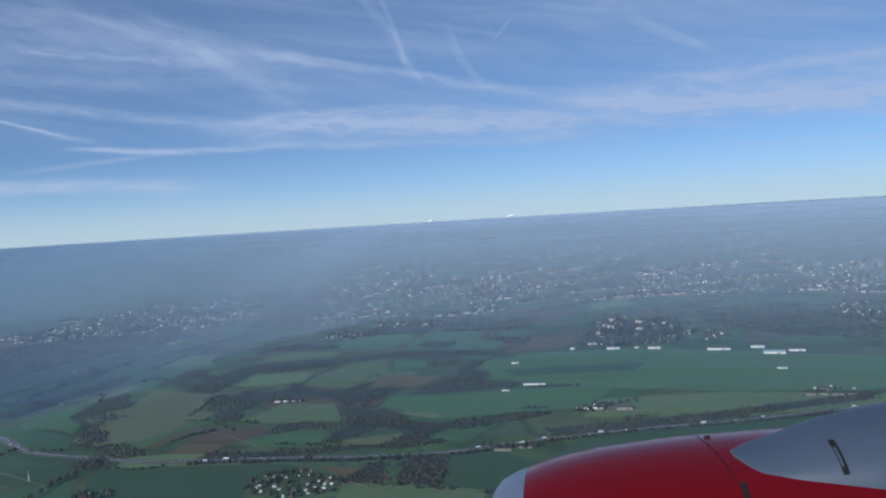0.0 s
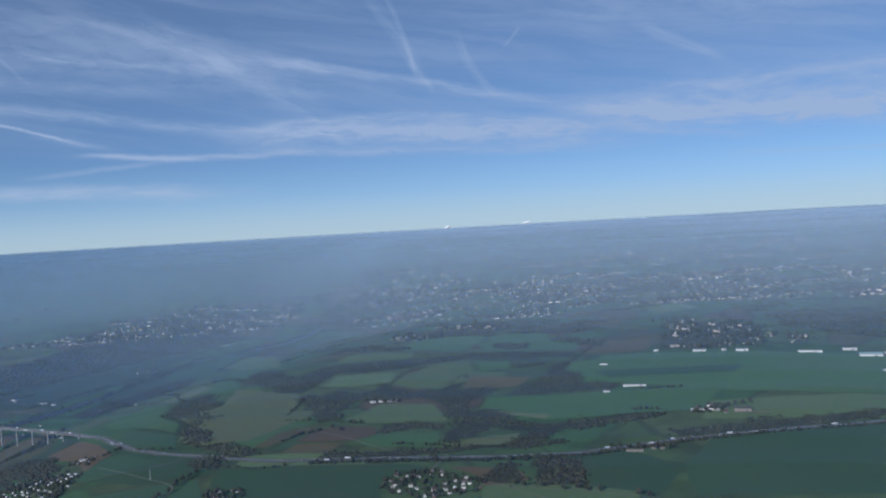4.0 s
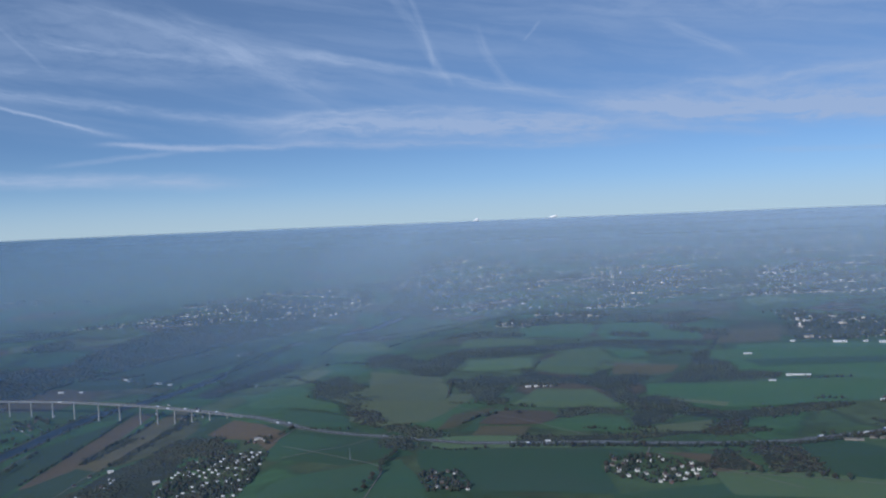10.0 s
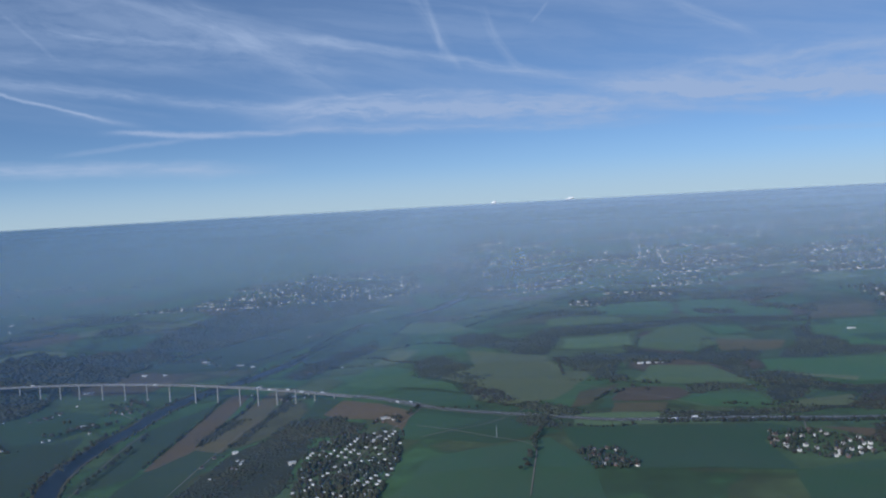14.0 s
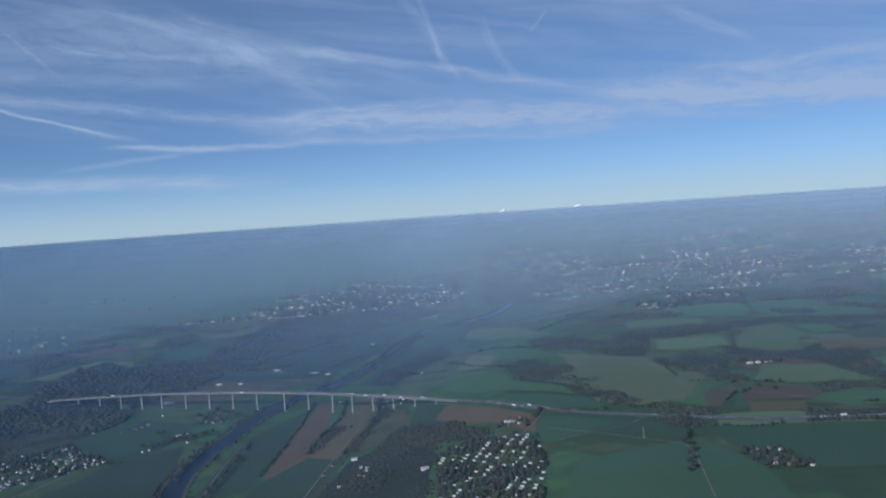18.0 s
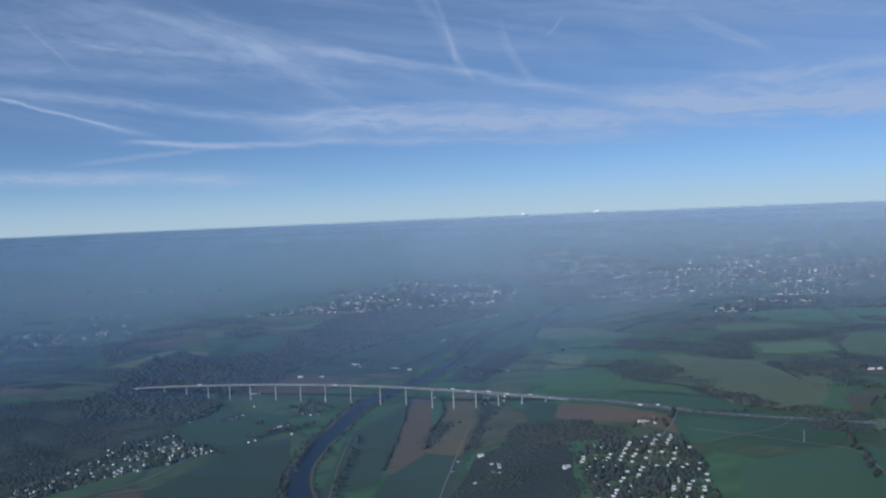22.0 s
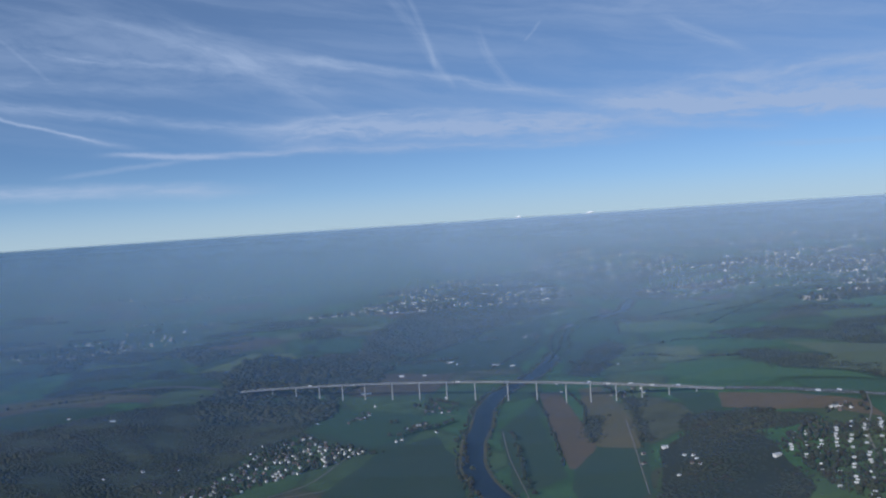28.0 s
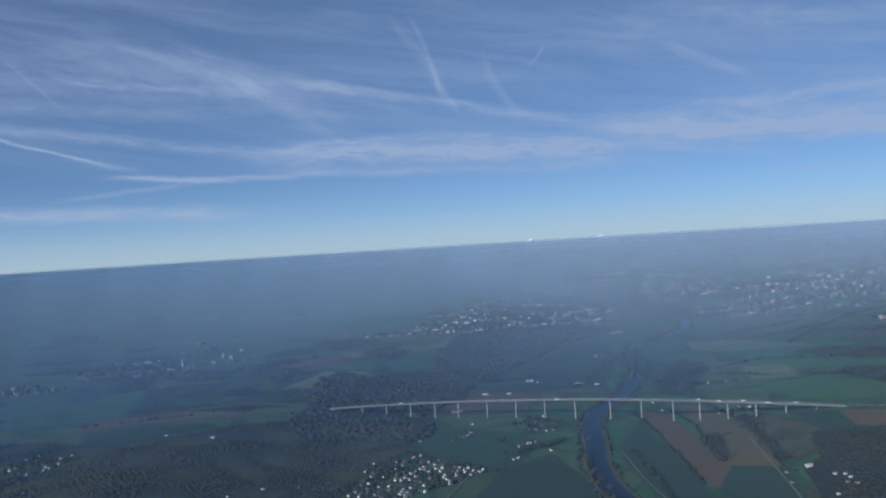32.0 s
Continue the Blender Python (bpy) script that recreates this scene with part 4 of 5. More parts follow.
def trees(name, pts, rng, mats, label, lo=0.35, hi=0.75, weights=None, tall=1.0, kind="stuff"):
    """Many crowns over given ground points, joined in one mesh."""
    n = len(pts)
    z = height(pts[:, 0], pts[:, 1])
    swell = np.sin(pts[:, 0] * 0.21 + 1.3 * np.sin(pts[:, 1] * 0.13)) * np.sin(pts[:, 1] * 0.17 + 1.1 * np.sin(pts[:, 0] * 0.09))
    size = rng.uniform(lo, hi, n) * rng.uniform(0.75, 1.25, n) * (1 + 0.25 * swell)
    z = z + (0.25 * swell - 0.1) * (tall if n > 600 else 0)
    which = rng.integers(0, len(CROWNS), n)
    turn = rng.uniform(0, 6.28, n)
    vs, fs, ms, base = [], [], [], 0
    pick = rng.choice(len(mats), n, p=weights)
    for k, (cv, cf) in enumerate(CROWNS):
        sel = np.where(which == k)[0]
        if not len(sel):
            continue
        c, s = np.cos(turn[sel])[:, None], np.sin(turn[sel])[:, None]
        r = size[sel][:, None]
        x = (cv[None, :, 0] * c - cv[None, :, 1] * s) * r + pts[sel, 0][:, None]
        y = (cv[None, :, 0] * s + cv[None, :, 1] * c) * r + pts[sel, 1][:, None]
        zz = cv[None, :, 2] * r * tall + z[sel][:, None] + r * 1.1 * tall
        vs.append(np.stack((x, y, zz), -1).reshape(-1, 3))
        fs.append((cf[None] + (np.arange(len(sel)) * len(cv))[:, None, None]).reshape(-1, 3) + base)
        ms.append(np.repeat(pick[sel], len(cf)))
        base += len(sel) * len(cv)
    ob = part(name, (np.vstack(vs), [], np.vstack(fs)), mats)
    ob.data.polygons.foreach_set("material_index", np.concatenate(ms).astype(np.int32))
    ob.data.polygons.foreach_set("use_smooth", np.ones(len(ob.data.polygons), bool))
    return tagged(ob, label, "trees", kind=kind)


WOOD_MATS = [M_WOOD, M_EVER, M_AUTUMN]
rng = np.random.default_rng(11)
BARE, MIXED, RUSSET = (0.76, 0.16, 0.08), (0.58, 0.24, 0.18), (0.3, 0.2, 0.5)


def wood(poly, dens, mix):
    """A wood that fills a plan, with an uneven edge."""
    far = np.mean([p[1] for p in poly]) > 430
    hill = max(p[0] for p in poly) < -240 and not far and area(poly) > 2500
    n = int(area(poly) * dens * (0.65 if far else 3.2 if hill else 2.4))
    pts = scatter(poly, n, rng) + rng.normal(0, 1.3, (n, 2))
    if not far and n > 150:
        field(poly, M_UNDER if hill else M_LITTER, 1.6, 0.20 if hill else 0.14)
    if n > 500:                                    # glades and thin places
        gap = np.sin(pts[:, 0] * 0.11 + 1.7 * np.sin(pts[:, 1] * 0.07)) * np.sin(pts[:, 1] * 0.13 + 1.5 * np.sin(pts[:, 0] * 0.06 + 2))
        pts = pts[gap + rng.normal(0, 0.22, n) < (0.85 if n > 4000 else 0.6)]
    east = np.mean([p[0] for p in poly]) > -170      # paler crowns for woods on the eastern plateau
    trees("woodland", pts, rng, [M_EASTWOOD, M_EVER, M_AUTUMN] if east else WOOD_MATS, "grey-brown leafless wood between fields" if east else "dark brown-grey leafless wood with some evergreens", 0.8 if far else 0.30 if hill else 0.36, 1.25 if far else 0.60 if hill else 0.62, mix, tall=0.38 if hill else 0.38)


wood([(-430, 250), (-395, 225), (-342, 205), (-322, 240), (-313, 290), (-303, 311), (-296, 345), (-322, 352), (-339, 350), (-361, 335), (-381, 316), (-390, 288)], 1.0, BARE)
wood([(-16, 212), (-14, 234), (-4, 232), (-5, 210)], 1.2, RUSSET)
wood([(27, 256), (72, 262), (137, 279), (133, 271), (70, 254), (28, 249)], 1.2, MIXED)
wood([(158, 536), (209, 521), (215, 420), (190, 373), (161, 403), (135, 449)], 0.5, BARE)
wood([(-196, 262), (-188, 272), (-177, 276), (-171, 258), (-172, 222), (-185, 200), (-206, 200), (-203, 232)], 0.6, MIXED)
wood([(-250, 600), (-216, 660), (-188, 620), (-205, 580), (-223, 555), (-243, 520)], 0.9, BARE)
wood([(-240, 1000), (-150, 800), (-160, 650), (-110, 640), (-90, 720), (-120, 900)], 0.15, BARE)
wood([(-470, 330), (-420, 318), (-380, 300), (-384, 290), (-440, 290), (-520, 310)], 0.5, BARE)
wood([(-30, 216), (-24, 232), (-20, 230), (-20, 214)], 0.6, RUSSET)
wood([(-207, 386), (-193, 437), (-178, 470), (-174, 440), (-190, 400), (-200, 376)], 0.4, BARE)
wood([(-194, 329), (-191, 326), (-195, 295), (-196, 273), (-199, 275), (-196, 300)], 1.0, MIXED)
wood([(-210, 313), (-206, 311), (-206, 302), (-211, 280), (-213, 287), (-209, 300)], 1.0, BARE)
wood([(-183, 289), (-169, 281), (-156, 263), (-158, 256), (-168, 260), (-179, 265), (-186, 266), (-188, 278)], 1.1, MIXED)
wood([(-347, 347), (-345, 377), (-349, 420), (-343, 435), (-325, 423), (-325, 438), (-302, 447), (-302, 504), (-290, 570), (-249, 613), (-243, 517), (-255, 486), (-279, 434), (-286, 409), (-287, 389), (-300, 371), (-296, 330), (-338, 322)], 0.9, BARE)
wood([(-418, 388), (-426, 418), (-408, 414), (-402, 390), (-410, 381)], 0.4, BARE)
wood([(-383, 434), (-381, 460), (-368, 457), (-364, 431), (-366, 406)], 0.45, BARE)
wood([(-343, 497), (-329, 520), (-315, 505), (-333, 476)], 0.4, BARE)
wood([(-440, 409), (-453, 448), (-435, 446), (-430, 423)], 0.4, BARE)
wood([(-417, 370), (-405, 378), (-374, 366), (-360, 361), (-367, 352), (-397, 362), (-410, 358)], 0.5, MIXED)
wood([(-137, 435), (-128, 426), (-115, 396), (-107, 374), (-97, 392), (-90, 401), (-72, 399), (-57, 402), (-60, 381), (-73, 377), (-88, 378), (-94, 355), (-97, 342), (-106, 345), (-112, 358), (-120, 370), (-129, 378)], 0.7, BARE)
wood([(-58, 399), (-43, 408), (-25, 418), (0, 415), (21, 406), (18, 394), (-3, 403), (-26, 402), (-42, 393), (-60, 381)], 0.7, BARE)
wood([(-95, 331), (-93, 338), (-89, 329), (-82, 341), (-74, 334), (-67, 338), (-64, 332), (-66, 320), (-73, 320), (-78, 301), (-74, 295), (-77, 290), (-84, 294), (-85, 306), (-90, 316)], 0.8, BARE)
wood([(-67, 343), (-63, 350), (-60, 339), (-53, 334), (-43, 329), (-38, 344), (-33, 360), (-30, 360), (-34, 339), (-37, 329), (-30, 333), (-21, 337), (-20, 330), (-29, 318), (-33, 312), (-32, 296), (-25, 300), (-19, 294), (-18, 286), (-23, 274), (-31, 263), (-38, 257), (-40, 260), (-36, 275), (-36, 287), (-39, 292), (-39, 305), (-43, 317), (-52, 324), (-62, 325), (-67, 327)], 0.9, MIXED)
wood([(-11, 332), (0, 347), (6, 371), (14, 380), (9, 359), (15, 345), (12, 333), (21, 331), (25, 325), (22, 320), (11, 320), (4, 321), (-5, 319), (-16, 320)], 0.8, BARE)
wood([(-20, 282), (-13, 276), (-4, 274), (5, 278), (16, 280), (30, 281), (28, 275), (14, 270), (1, 266), (-8, 265), (-18, 268), (-23, 272)], 1.0, MIXED)
wood([(-20, 251), (-14, 262), (-9, 265), (-5, 268), (-9, 258), (-14, 247), (-20, 246)], 1.1, RUSSET)
wood([(-61, 270), (-56, 280), (-49, 285), (-39, 278), (-40, 273), (-50, 275), (-58, 270)], 0.9, BARE)
wood([(-144, 320), (-148, 359), (-142, 368), (-132, 340), (-127, 333), (-125, 318), (-127, 309), (-118, 308), (-124, 302), (-127, 299)], 0.8, BARE)
wood([(-128, 299), (-123, 298), (-121, 289), (-117, 284), (-113, 271), (-114, 263), (-119, 267), (-122, 279), (-125, 280)], 1.0, RUSSET)
wood([(-111, 261), (-107, 266), (-102, 261), (-95, 255), (-94, 249), (-102, 251)], 1.0, BARE)
wood([(-112, 249), (-108, 252), (-103, 247), (-102, 239), (-109, 241)], 1.2, MIXED)
wood([(-73, 240), (-73, 248), (-63, 247), (-55, 247), (-31, 250), (-4, 252), (-6, 249), (-33, 246), (-54, 242), (-64, 241)], 1.2, MIXED)
wood([(-100, 460), (-83, 462), (-63, 448), (-62, 438), (-83, 440)], 0.7, BARE)
wood([(-14, 452), (2, 444), (-3, 427), (-15, 431)], 0.7, BARE)
wood([(-10, 380), (2, 384), (2, 375), (-8, 371)], 0.6, BARE)
wood([(15, 476), (41, 436), (34, 422), (15, 452)], 0.4, BARE)
wood([(72, 447), (107, 444), (86, 395), (59, 399)], 0.35, BARE)
wood([(-1, 523), (38, 529), (49, 491), (28, 480), (-3, 491)], 0.4, BARE)
wood([(-62, 509), (-36, 532), (-12, 516), (-15, 479), (-31, 493), (-48, 482)], 0.4, BARE)


def along(pts, spacing, spread, rng):
    p = np.array(pts, float)
    seg = np.r_[0, np.cumsum(np.hypot(*np.diff(p, axis=0).T))]
    s = np.arange(0, seg[-1], spacing)
    s = s[rng.random(len(s)) < 0.85]
    return np.stack((np.interp(s, seg, p[:, 0]), np.interp(s, seg, p[:, 1])), -1) + rng.normal(0, spread, (len(s), 2))


for sgn in (-1, 1):
    line = [(p[0] + sgn * 4.6, p[1]) for p in RIVER if 180 < p[1] < 650]
    trees("riverside_trees", along(line, 1.3 if sgn < 0 else 2.6, 0.4, rng), rng, WOOD_MATS, "row of bare bushes and trees along the river", 0.25, 0.6, (0.6, 0.2, 0.2))


for line, gap in (([(-76, 237.6), (-50, 237.0), (-25, 234.8), (-3, 234.2), (24, 240.5)], 0.28), ([(20, 240), (27, 242.4), (53, 246.4), (81, 249.4), (133, 260)], 0.8)):
    trees("roadside_trees", along(line, gap, 0.35, rng), rng, WOOD_MATS, "dark row of tall bare trees along the motorway", 0.3, 0.5, (0.6, 0.2, 0.2), tall=1.1)


def hedge(*pts):
    trees("hedgerow", along(pts, 0.7, 0.3, rng), rng, WOOD_MATS, "dark hedgerow with small trees between fields", 0.2, 0.5, (0.6, 0.25, 0.15))


hedge((-211, 352), (-208.5, 324), (-211.5, 300), (-212, 279))
hedge((-197, 354), (-195, 320), (-196, 300), (-200, 268))
hedge((-224, 353), (-222, 320), (-222, 262))
hedge((-300, 309), (-284, 283), (-272, 284))
hedge((-20, 248), (-56, 256))
hedge((-255, 488), (-285, 412))
hedge((-240, 404), (-225, 440), (-212, 476))
hedge((-424, 342), (-384, 351))
hedge((-100, 440), (-50, 490), (20, 490))
hedge((-130, 460), (-60, 540), (-20, 580))
hedge((-152, 530), (-120, 500), (-90, 500))
hedge((-133, 398), (-151, 436), (-168, 436), (-184, 428), (-192, 405))
hedge((-213, 413), (-208, 436), (-204, 455), (-198, 495), (-194, 518))
hedge((-170, 484), (-164, 532), (-144, 543), (-122, 555), (-94, 535))
hedge((-94, 301), (-94, 316), (-93, 332))
hedge((-89, 264), (-84, 272), (-78, 276))
hedge((-58, 364), (-62, 348))
hedge((16, 381), (32, 423), (41, 436))
hedge((-93, 292), (-80, 290), (-66, 284))
hedge((29, 315), (47, 313))
hedge((-41, 257), (-35, 254))
hedge((-189, 426), (-170, 412), (-147, 352))
hedge((-56, 429), (-26, 414))
hedge((-122, 263), (-136, 266))
hedge((-104, 242), (-91, 236), (-82, 237))
hedge((-196, 379), (-191, 400), (-171, 393))
hedge((33, 283), (22, 286))


def copse(x, y, r):
    """A small wood of uneven outline."""
    k = rng.uniform(0.5, 1.3, 9)
    a = rng.uniform(-0.4, 0.5)
    poly = []
    for i in range(9):
        u, v = r * 1.9 * k[i] * math.cos(i * 0.698), r * 0.8 * k[i] * math.sin(i * 0.698)
        poly.append((x + u * math.cos(a) - v * math.sin(a), y + u * math.sin(a) + v * math.cos(a)))
    wood(poly, 0.8, BARE)


for lo, hi, n, r0, r1 in (((-540, 330), (-345, 600), 34, 5, 13), ((-60, 500), (260, 640), 16, 4, 9), ((-130, 620), (330, 900), 24, 8, 18), ((40, 250), (200, 268), 5, 2, 4),
                          ((-290, 420), (-230, 520), 5, 2, 5), ((-700, 330), (-540, 700), 16, 8, 18)):
    for p in rng.uniform(lo, hi, (n, 2)):
        copse(p[0], p[1], rng.uniform(r0, r1))


def tree(h, r, material, label, seed):
    """A single tree: tapered trunk, limbs, and a crown of uneven clumps."""
    g = np.random.default_rng(seed)
    ob = tagged(new("tree"), label, "tree", "single trees along lanes and banks")
    bm = bmesh.new()
    bmesh.ops.create_cone(bm, cap_ends=True, segments=7, radius1=h * 0.035, radius2=h * 0.012, depth=h * 0.75, matrix=Matrix.Translation((0, 0, h * 0.375 - 0.05)))
    part("trunk", bm, M_BARK, ob)
    tips = []
    for i in range(5):
        a, e = i * 1.26 + g.uniform(-0.3, 0.3), g.uniform(0.5, 1.0)
        d = Vector((math.cos(a) * math.cos(e), math.sin(a) * math.cos(e), math.sin(e)))
        base = Vector((0, 0, h * g.uniform(0.32, 0.5)))
        bm = bmesh.new()
        bmesh.ops.create_cone(bm, cap_ends=True, segments=5, radius1=h * 0.014, radius2=h * 0.005, depth=h * 0.4,
                              matrix=Matrix.Translation(base + d * h * 0.2) @ d.to_track_quat("Z", "Y").to_matrix().to_4x4())
        part("limb", bm, M_BARK, ob)
        tips.append(base + d * h * 0.36)
    vs, fs, n = [], [], 0
    for c in tips + [Vector((0, 0, h * 0.82))]:
        for _ in range(3):
            cv, cf = CROWNS[int(g.integers(0, len(CROWNS)))]
            q = cv * r * g.uniform(0.32, 0.55) + np.array(c) + g.normal(0, r * 0.2, 3)
            vs.append(q)
            fs.append(cf + n)
            n += len(q)
    part("crown", (np.vstack(vs), [], np.vstack(fs)), material, ob)
    return ob


TREES = [tree(1.5, 0.75, M_WOOD, "bare brown-grey broadleaf tree beside a lane", 1), tree(1.2, 0.6, M_AUTUMN, "russet-leaved broadleaf tree beside a lane", 2), tree(1.4, 0.5, M_EVER, "dark green slender tree beside a lane", 3)]
TUSED = set()


def set_tree(k, x, y):
    m = Matrix.Translation((x, y, hz(x, y) + 0.1)) @ Matrix.Rotation(rng.uniform(0, 6.28), 4, "Z")
    if k in TUSED:
        copy_thing(TREES[k], m)
    else:
        TUSED.add(k)
        TREES[k].matrix_basis = m


for line, gap in (([(-113, 206), (-107, 234), (-105, 246)], 3.0), ([(-30, 215), (-6, 206), (9, 197)], 3.0), ([(-234, 296), (-233, 262), (-229, 205)], 3.5), ([(-249, 300), (-247, 250), (-246, 215)], 3.2),
                  ([(-271, 300), (-262, 306), (-252, 316)], 1.6), ([(-273, 318), (-266, 316)], 1.3), ([(-140, 270), (-146, 256), (-155, 240)], 3.0), ([(40, 275), (62, 284)], 2.0), ([(5, 242), (24, 236)], 2.2),
                  ([(-262, 350), (-250, 338)], 1.8), ([(-204, 408), (-188, 398)], 2.0), ([(-69, 320), (-56, 315)], 1.8), ([(-84, 290), (-70, 270)], 5.0)):
    for x, y in along(line, gap, 0.5, rng):
        set_tree(int(rng.choice(3, p=(0.6, 0.22, 0.18))), x, y)

# ---------------------------------------------------------------- houses
def house(w, d, h, rise, wall, roof, label, wing=False):
    w, d, h, rise = w * 0.8, d * 0.8, h * 0.85, rise * 0.8
    ob = tagged(new("house"), label, "house", "houses of the villages")
    bm = bmesh.new()
    box(bm, (w, d, h + 0.3), (0, 0, -0.3))
    for s in (-1, 1):
        v = [bm.verts.new((s * w / 2, y, z)) for y, z in ((-d / 2, h), (d / 2, h), (0, h + rise))]
        bm.faces.new(v if s > 0 else v[::-1])
    if wing:
        box(bm, (d * 0.6, d * 0.6, h * 0.7 + 0.3), (w * 0.25, -d * 0.7, -0.3))
    part("walls", bm, wall, ob)
    bm = bmesh.new()
    gable(bm, (w, d, rise), (0, 0, h))
    if wing:
        gable(bm, (d * 0.8, d * 0.6, rise * 0.6), (w * 0.25, -d * 0.7, h * 0.7), math.pi / 2)
    top = part("roof", bm, roof, ob)
    bm = bmesh.new()
    box(bm, (0.08, 0.08, 0.24), (w * 0.2, 0.05, h + rise * 0.75))
    part("chimney", bm, M_BRICK, top)
    return ob


HOUSES = [house(1.25, 0.95, 0.55, 0.42, M_WHITE, M_GREY, "white-rendered house with a grey pitched roof"),
          house(1.15, 0.90, 0.52, 0.40, M_WHITE, M_RED, "white-rendered house with a red tiled roof"),
          house(1.45, 0.95, 0.52, 0.45, M_DIM, M_RED, "dull beige house with a red tiled roof and side wing", True),
          house(1.20, 0.90, 0.50, 0.40, M_BRICK, M_GREY, "brick house with a grey pitched roof"),
          house(1.0, 0.85, 0.5, 0.2, M_WHITE, M_SHEET, "small white house with a pale flat-pitched roof")]
HUSED = set()


def set_house(k, x, y, turn, scale=0.92):
    m = Matrix.Translation((x, y, hz(x, y) + 0.12)) @ Matrix.Rotation(turn, 4, "Z") @ Matrix.Diagonal((scale, scale, scale, 1))
    if k not in HUSED:
        HUSED.add(k)
        HOUSES[k].matrix_basis = m
        return
    copy_thing(HOUSES[k], m)


def village(poly, n, seed, turn, trees_n, weights=(0.18, 0.08, 0.30, 0.32, 0.12), gap=1.9):
    r = np.random.default_rng(seed)
    placed = []
    for x, y in scatter(poly, n * 12, r):
        if len(placed) >= n:
            break
        if all((x - a) ** 2 + (y - b) ** 2 > gap ** 2 for a, b in placed):
            placed.append((x, y))
            set_house(int(r.choice(5, p=weights)), x, y, turn + r.choice([0, math.pi / 2]) + r.normal(0, 0.12))
    if trees_n:
        pts = scatter(poly, trees_n * 3, r)
        pl = np.array(placed)
        d = np.min(np.hypot(pts[:, None, 0] - pl[None, :, 0], pts[:, None, 1] - pl[None, :, 1]), axis=1)
        pts = pts[d > 0.7][:trees_n]
        trees("garden_trees", pts, r, WOOD_MATS, "dark garden trees among the village houses", 0.22, 0.5, (0.5, 0.3, 0.2))


village([(-55, 212), (-53, 227), (-41, 228), (-30, 219), (-30, 208), (-44, 206)], 34, 1, 0.4, 200, (0.42, 0.12, 0.14, 0.14, 0.18), 1.7)
village([(-301, 309), (-277, 287), (-285, 275), (-303, 258), (-311, 245), (-322, 236), (-323, 247), (-315, 264), (-310, 290)], 125, 2, 0.9, 800, (0.50, 0.12, 0.12, 0.12, 0.14), 1.5)
village([(-322, 238), (-311, 245), (-312, 226), (-330, 208), (-340, 212)], 38, 3, 0.7, 260, (0.46, 0.12, 0.14, 0.14, 0.14))
village([(-269, 344), (-256, 355), (-251, 331), (-264, 326)], 12, 4, 0.2, 60)
village([(-269, 310), (-262, 318), (-260, 312), (-266, 306)], 5, 5, 0.3, 40)
village([(-415, 270), (-417, 300), (-401, 300), (-400, 280), (-406, 262)], 28, 6, 0.5, 160)
village([(-408, 268), (-401, 268), (-388, 248), (-402, 240)], 14, 7, 0.5, 80)
village([(-203, 391), (-193, 408), (-186, 400), (-196, 386)], 9, 8, 0.3, 60)
village([(38, 277), (46, 286), (52, 284), (50, 272)], 9, 9, 0.3, 50)
village([(-262, 424), (-254, 432), (-232, 418), (-236, 410)], 7, 10, 0.2, 20)
village([(-200, 335), (-190, 342), (-184, 330), (-194, 326)], 6, 12, 0.2, 30)
village([(-207, 262), (-190, 268), (-186, 250), (-200, 240)], 8, 13, 0.6, 0)
village([(-290, 320), (-286, 338), (-280, 336), (-284, 318)], 7, 14, 0.6, 30)
village([(-100, 219), (-89, 218), (-86, 204), (-97, 205)], 11, 15, 0.6, 150)
village([(-215, 545), (-205, 560), (-185, 600), (-196, 600)], 6, 16, 0.3, 0)
village([(-214, 480), (-205, 500), (-214, 510), (-222, 490)], 7, 17, 0.3, 30)
village([(-152, 265), (-146, 266), (-147, 260), (-154, 261)], 8, 18, 0.7, 20, weights=(0.3, 0.1, 0.1, 0.2, 0.3))
village([(130, 290), (135, 284), (118, 280), (116, 286)], 9, 19, 0.3, 30)

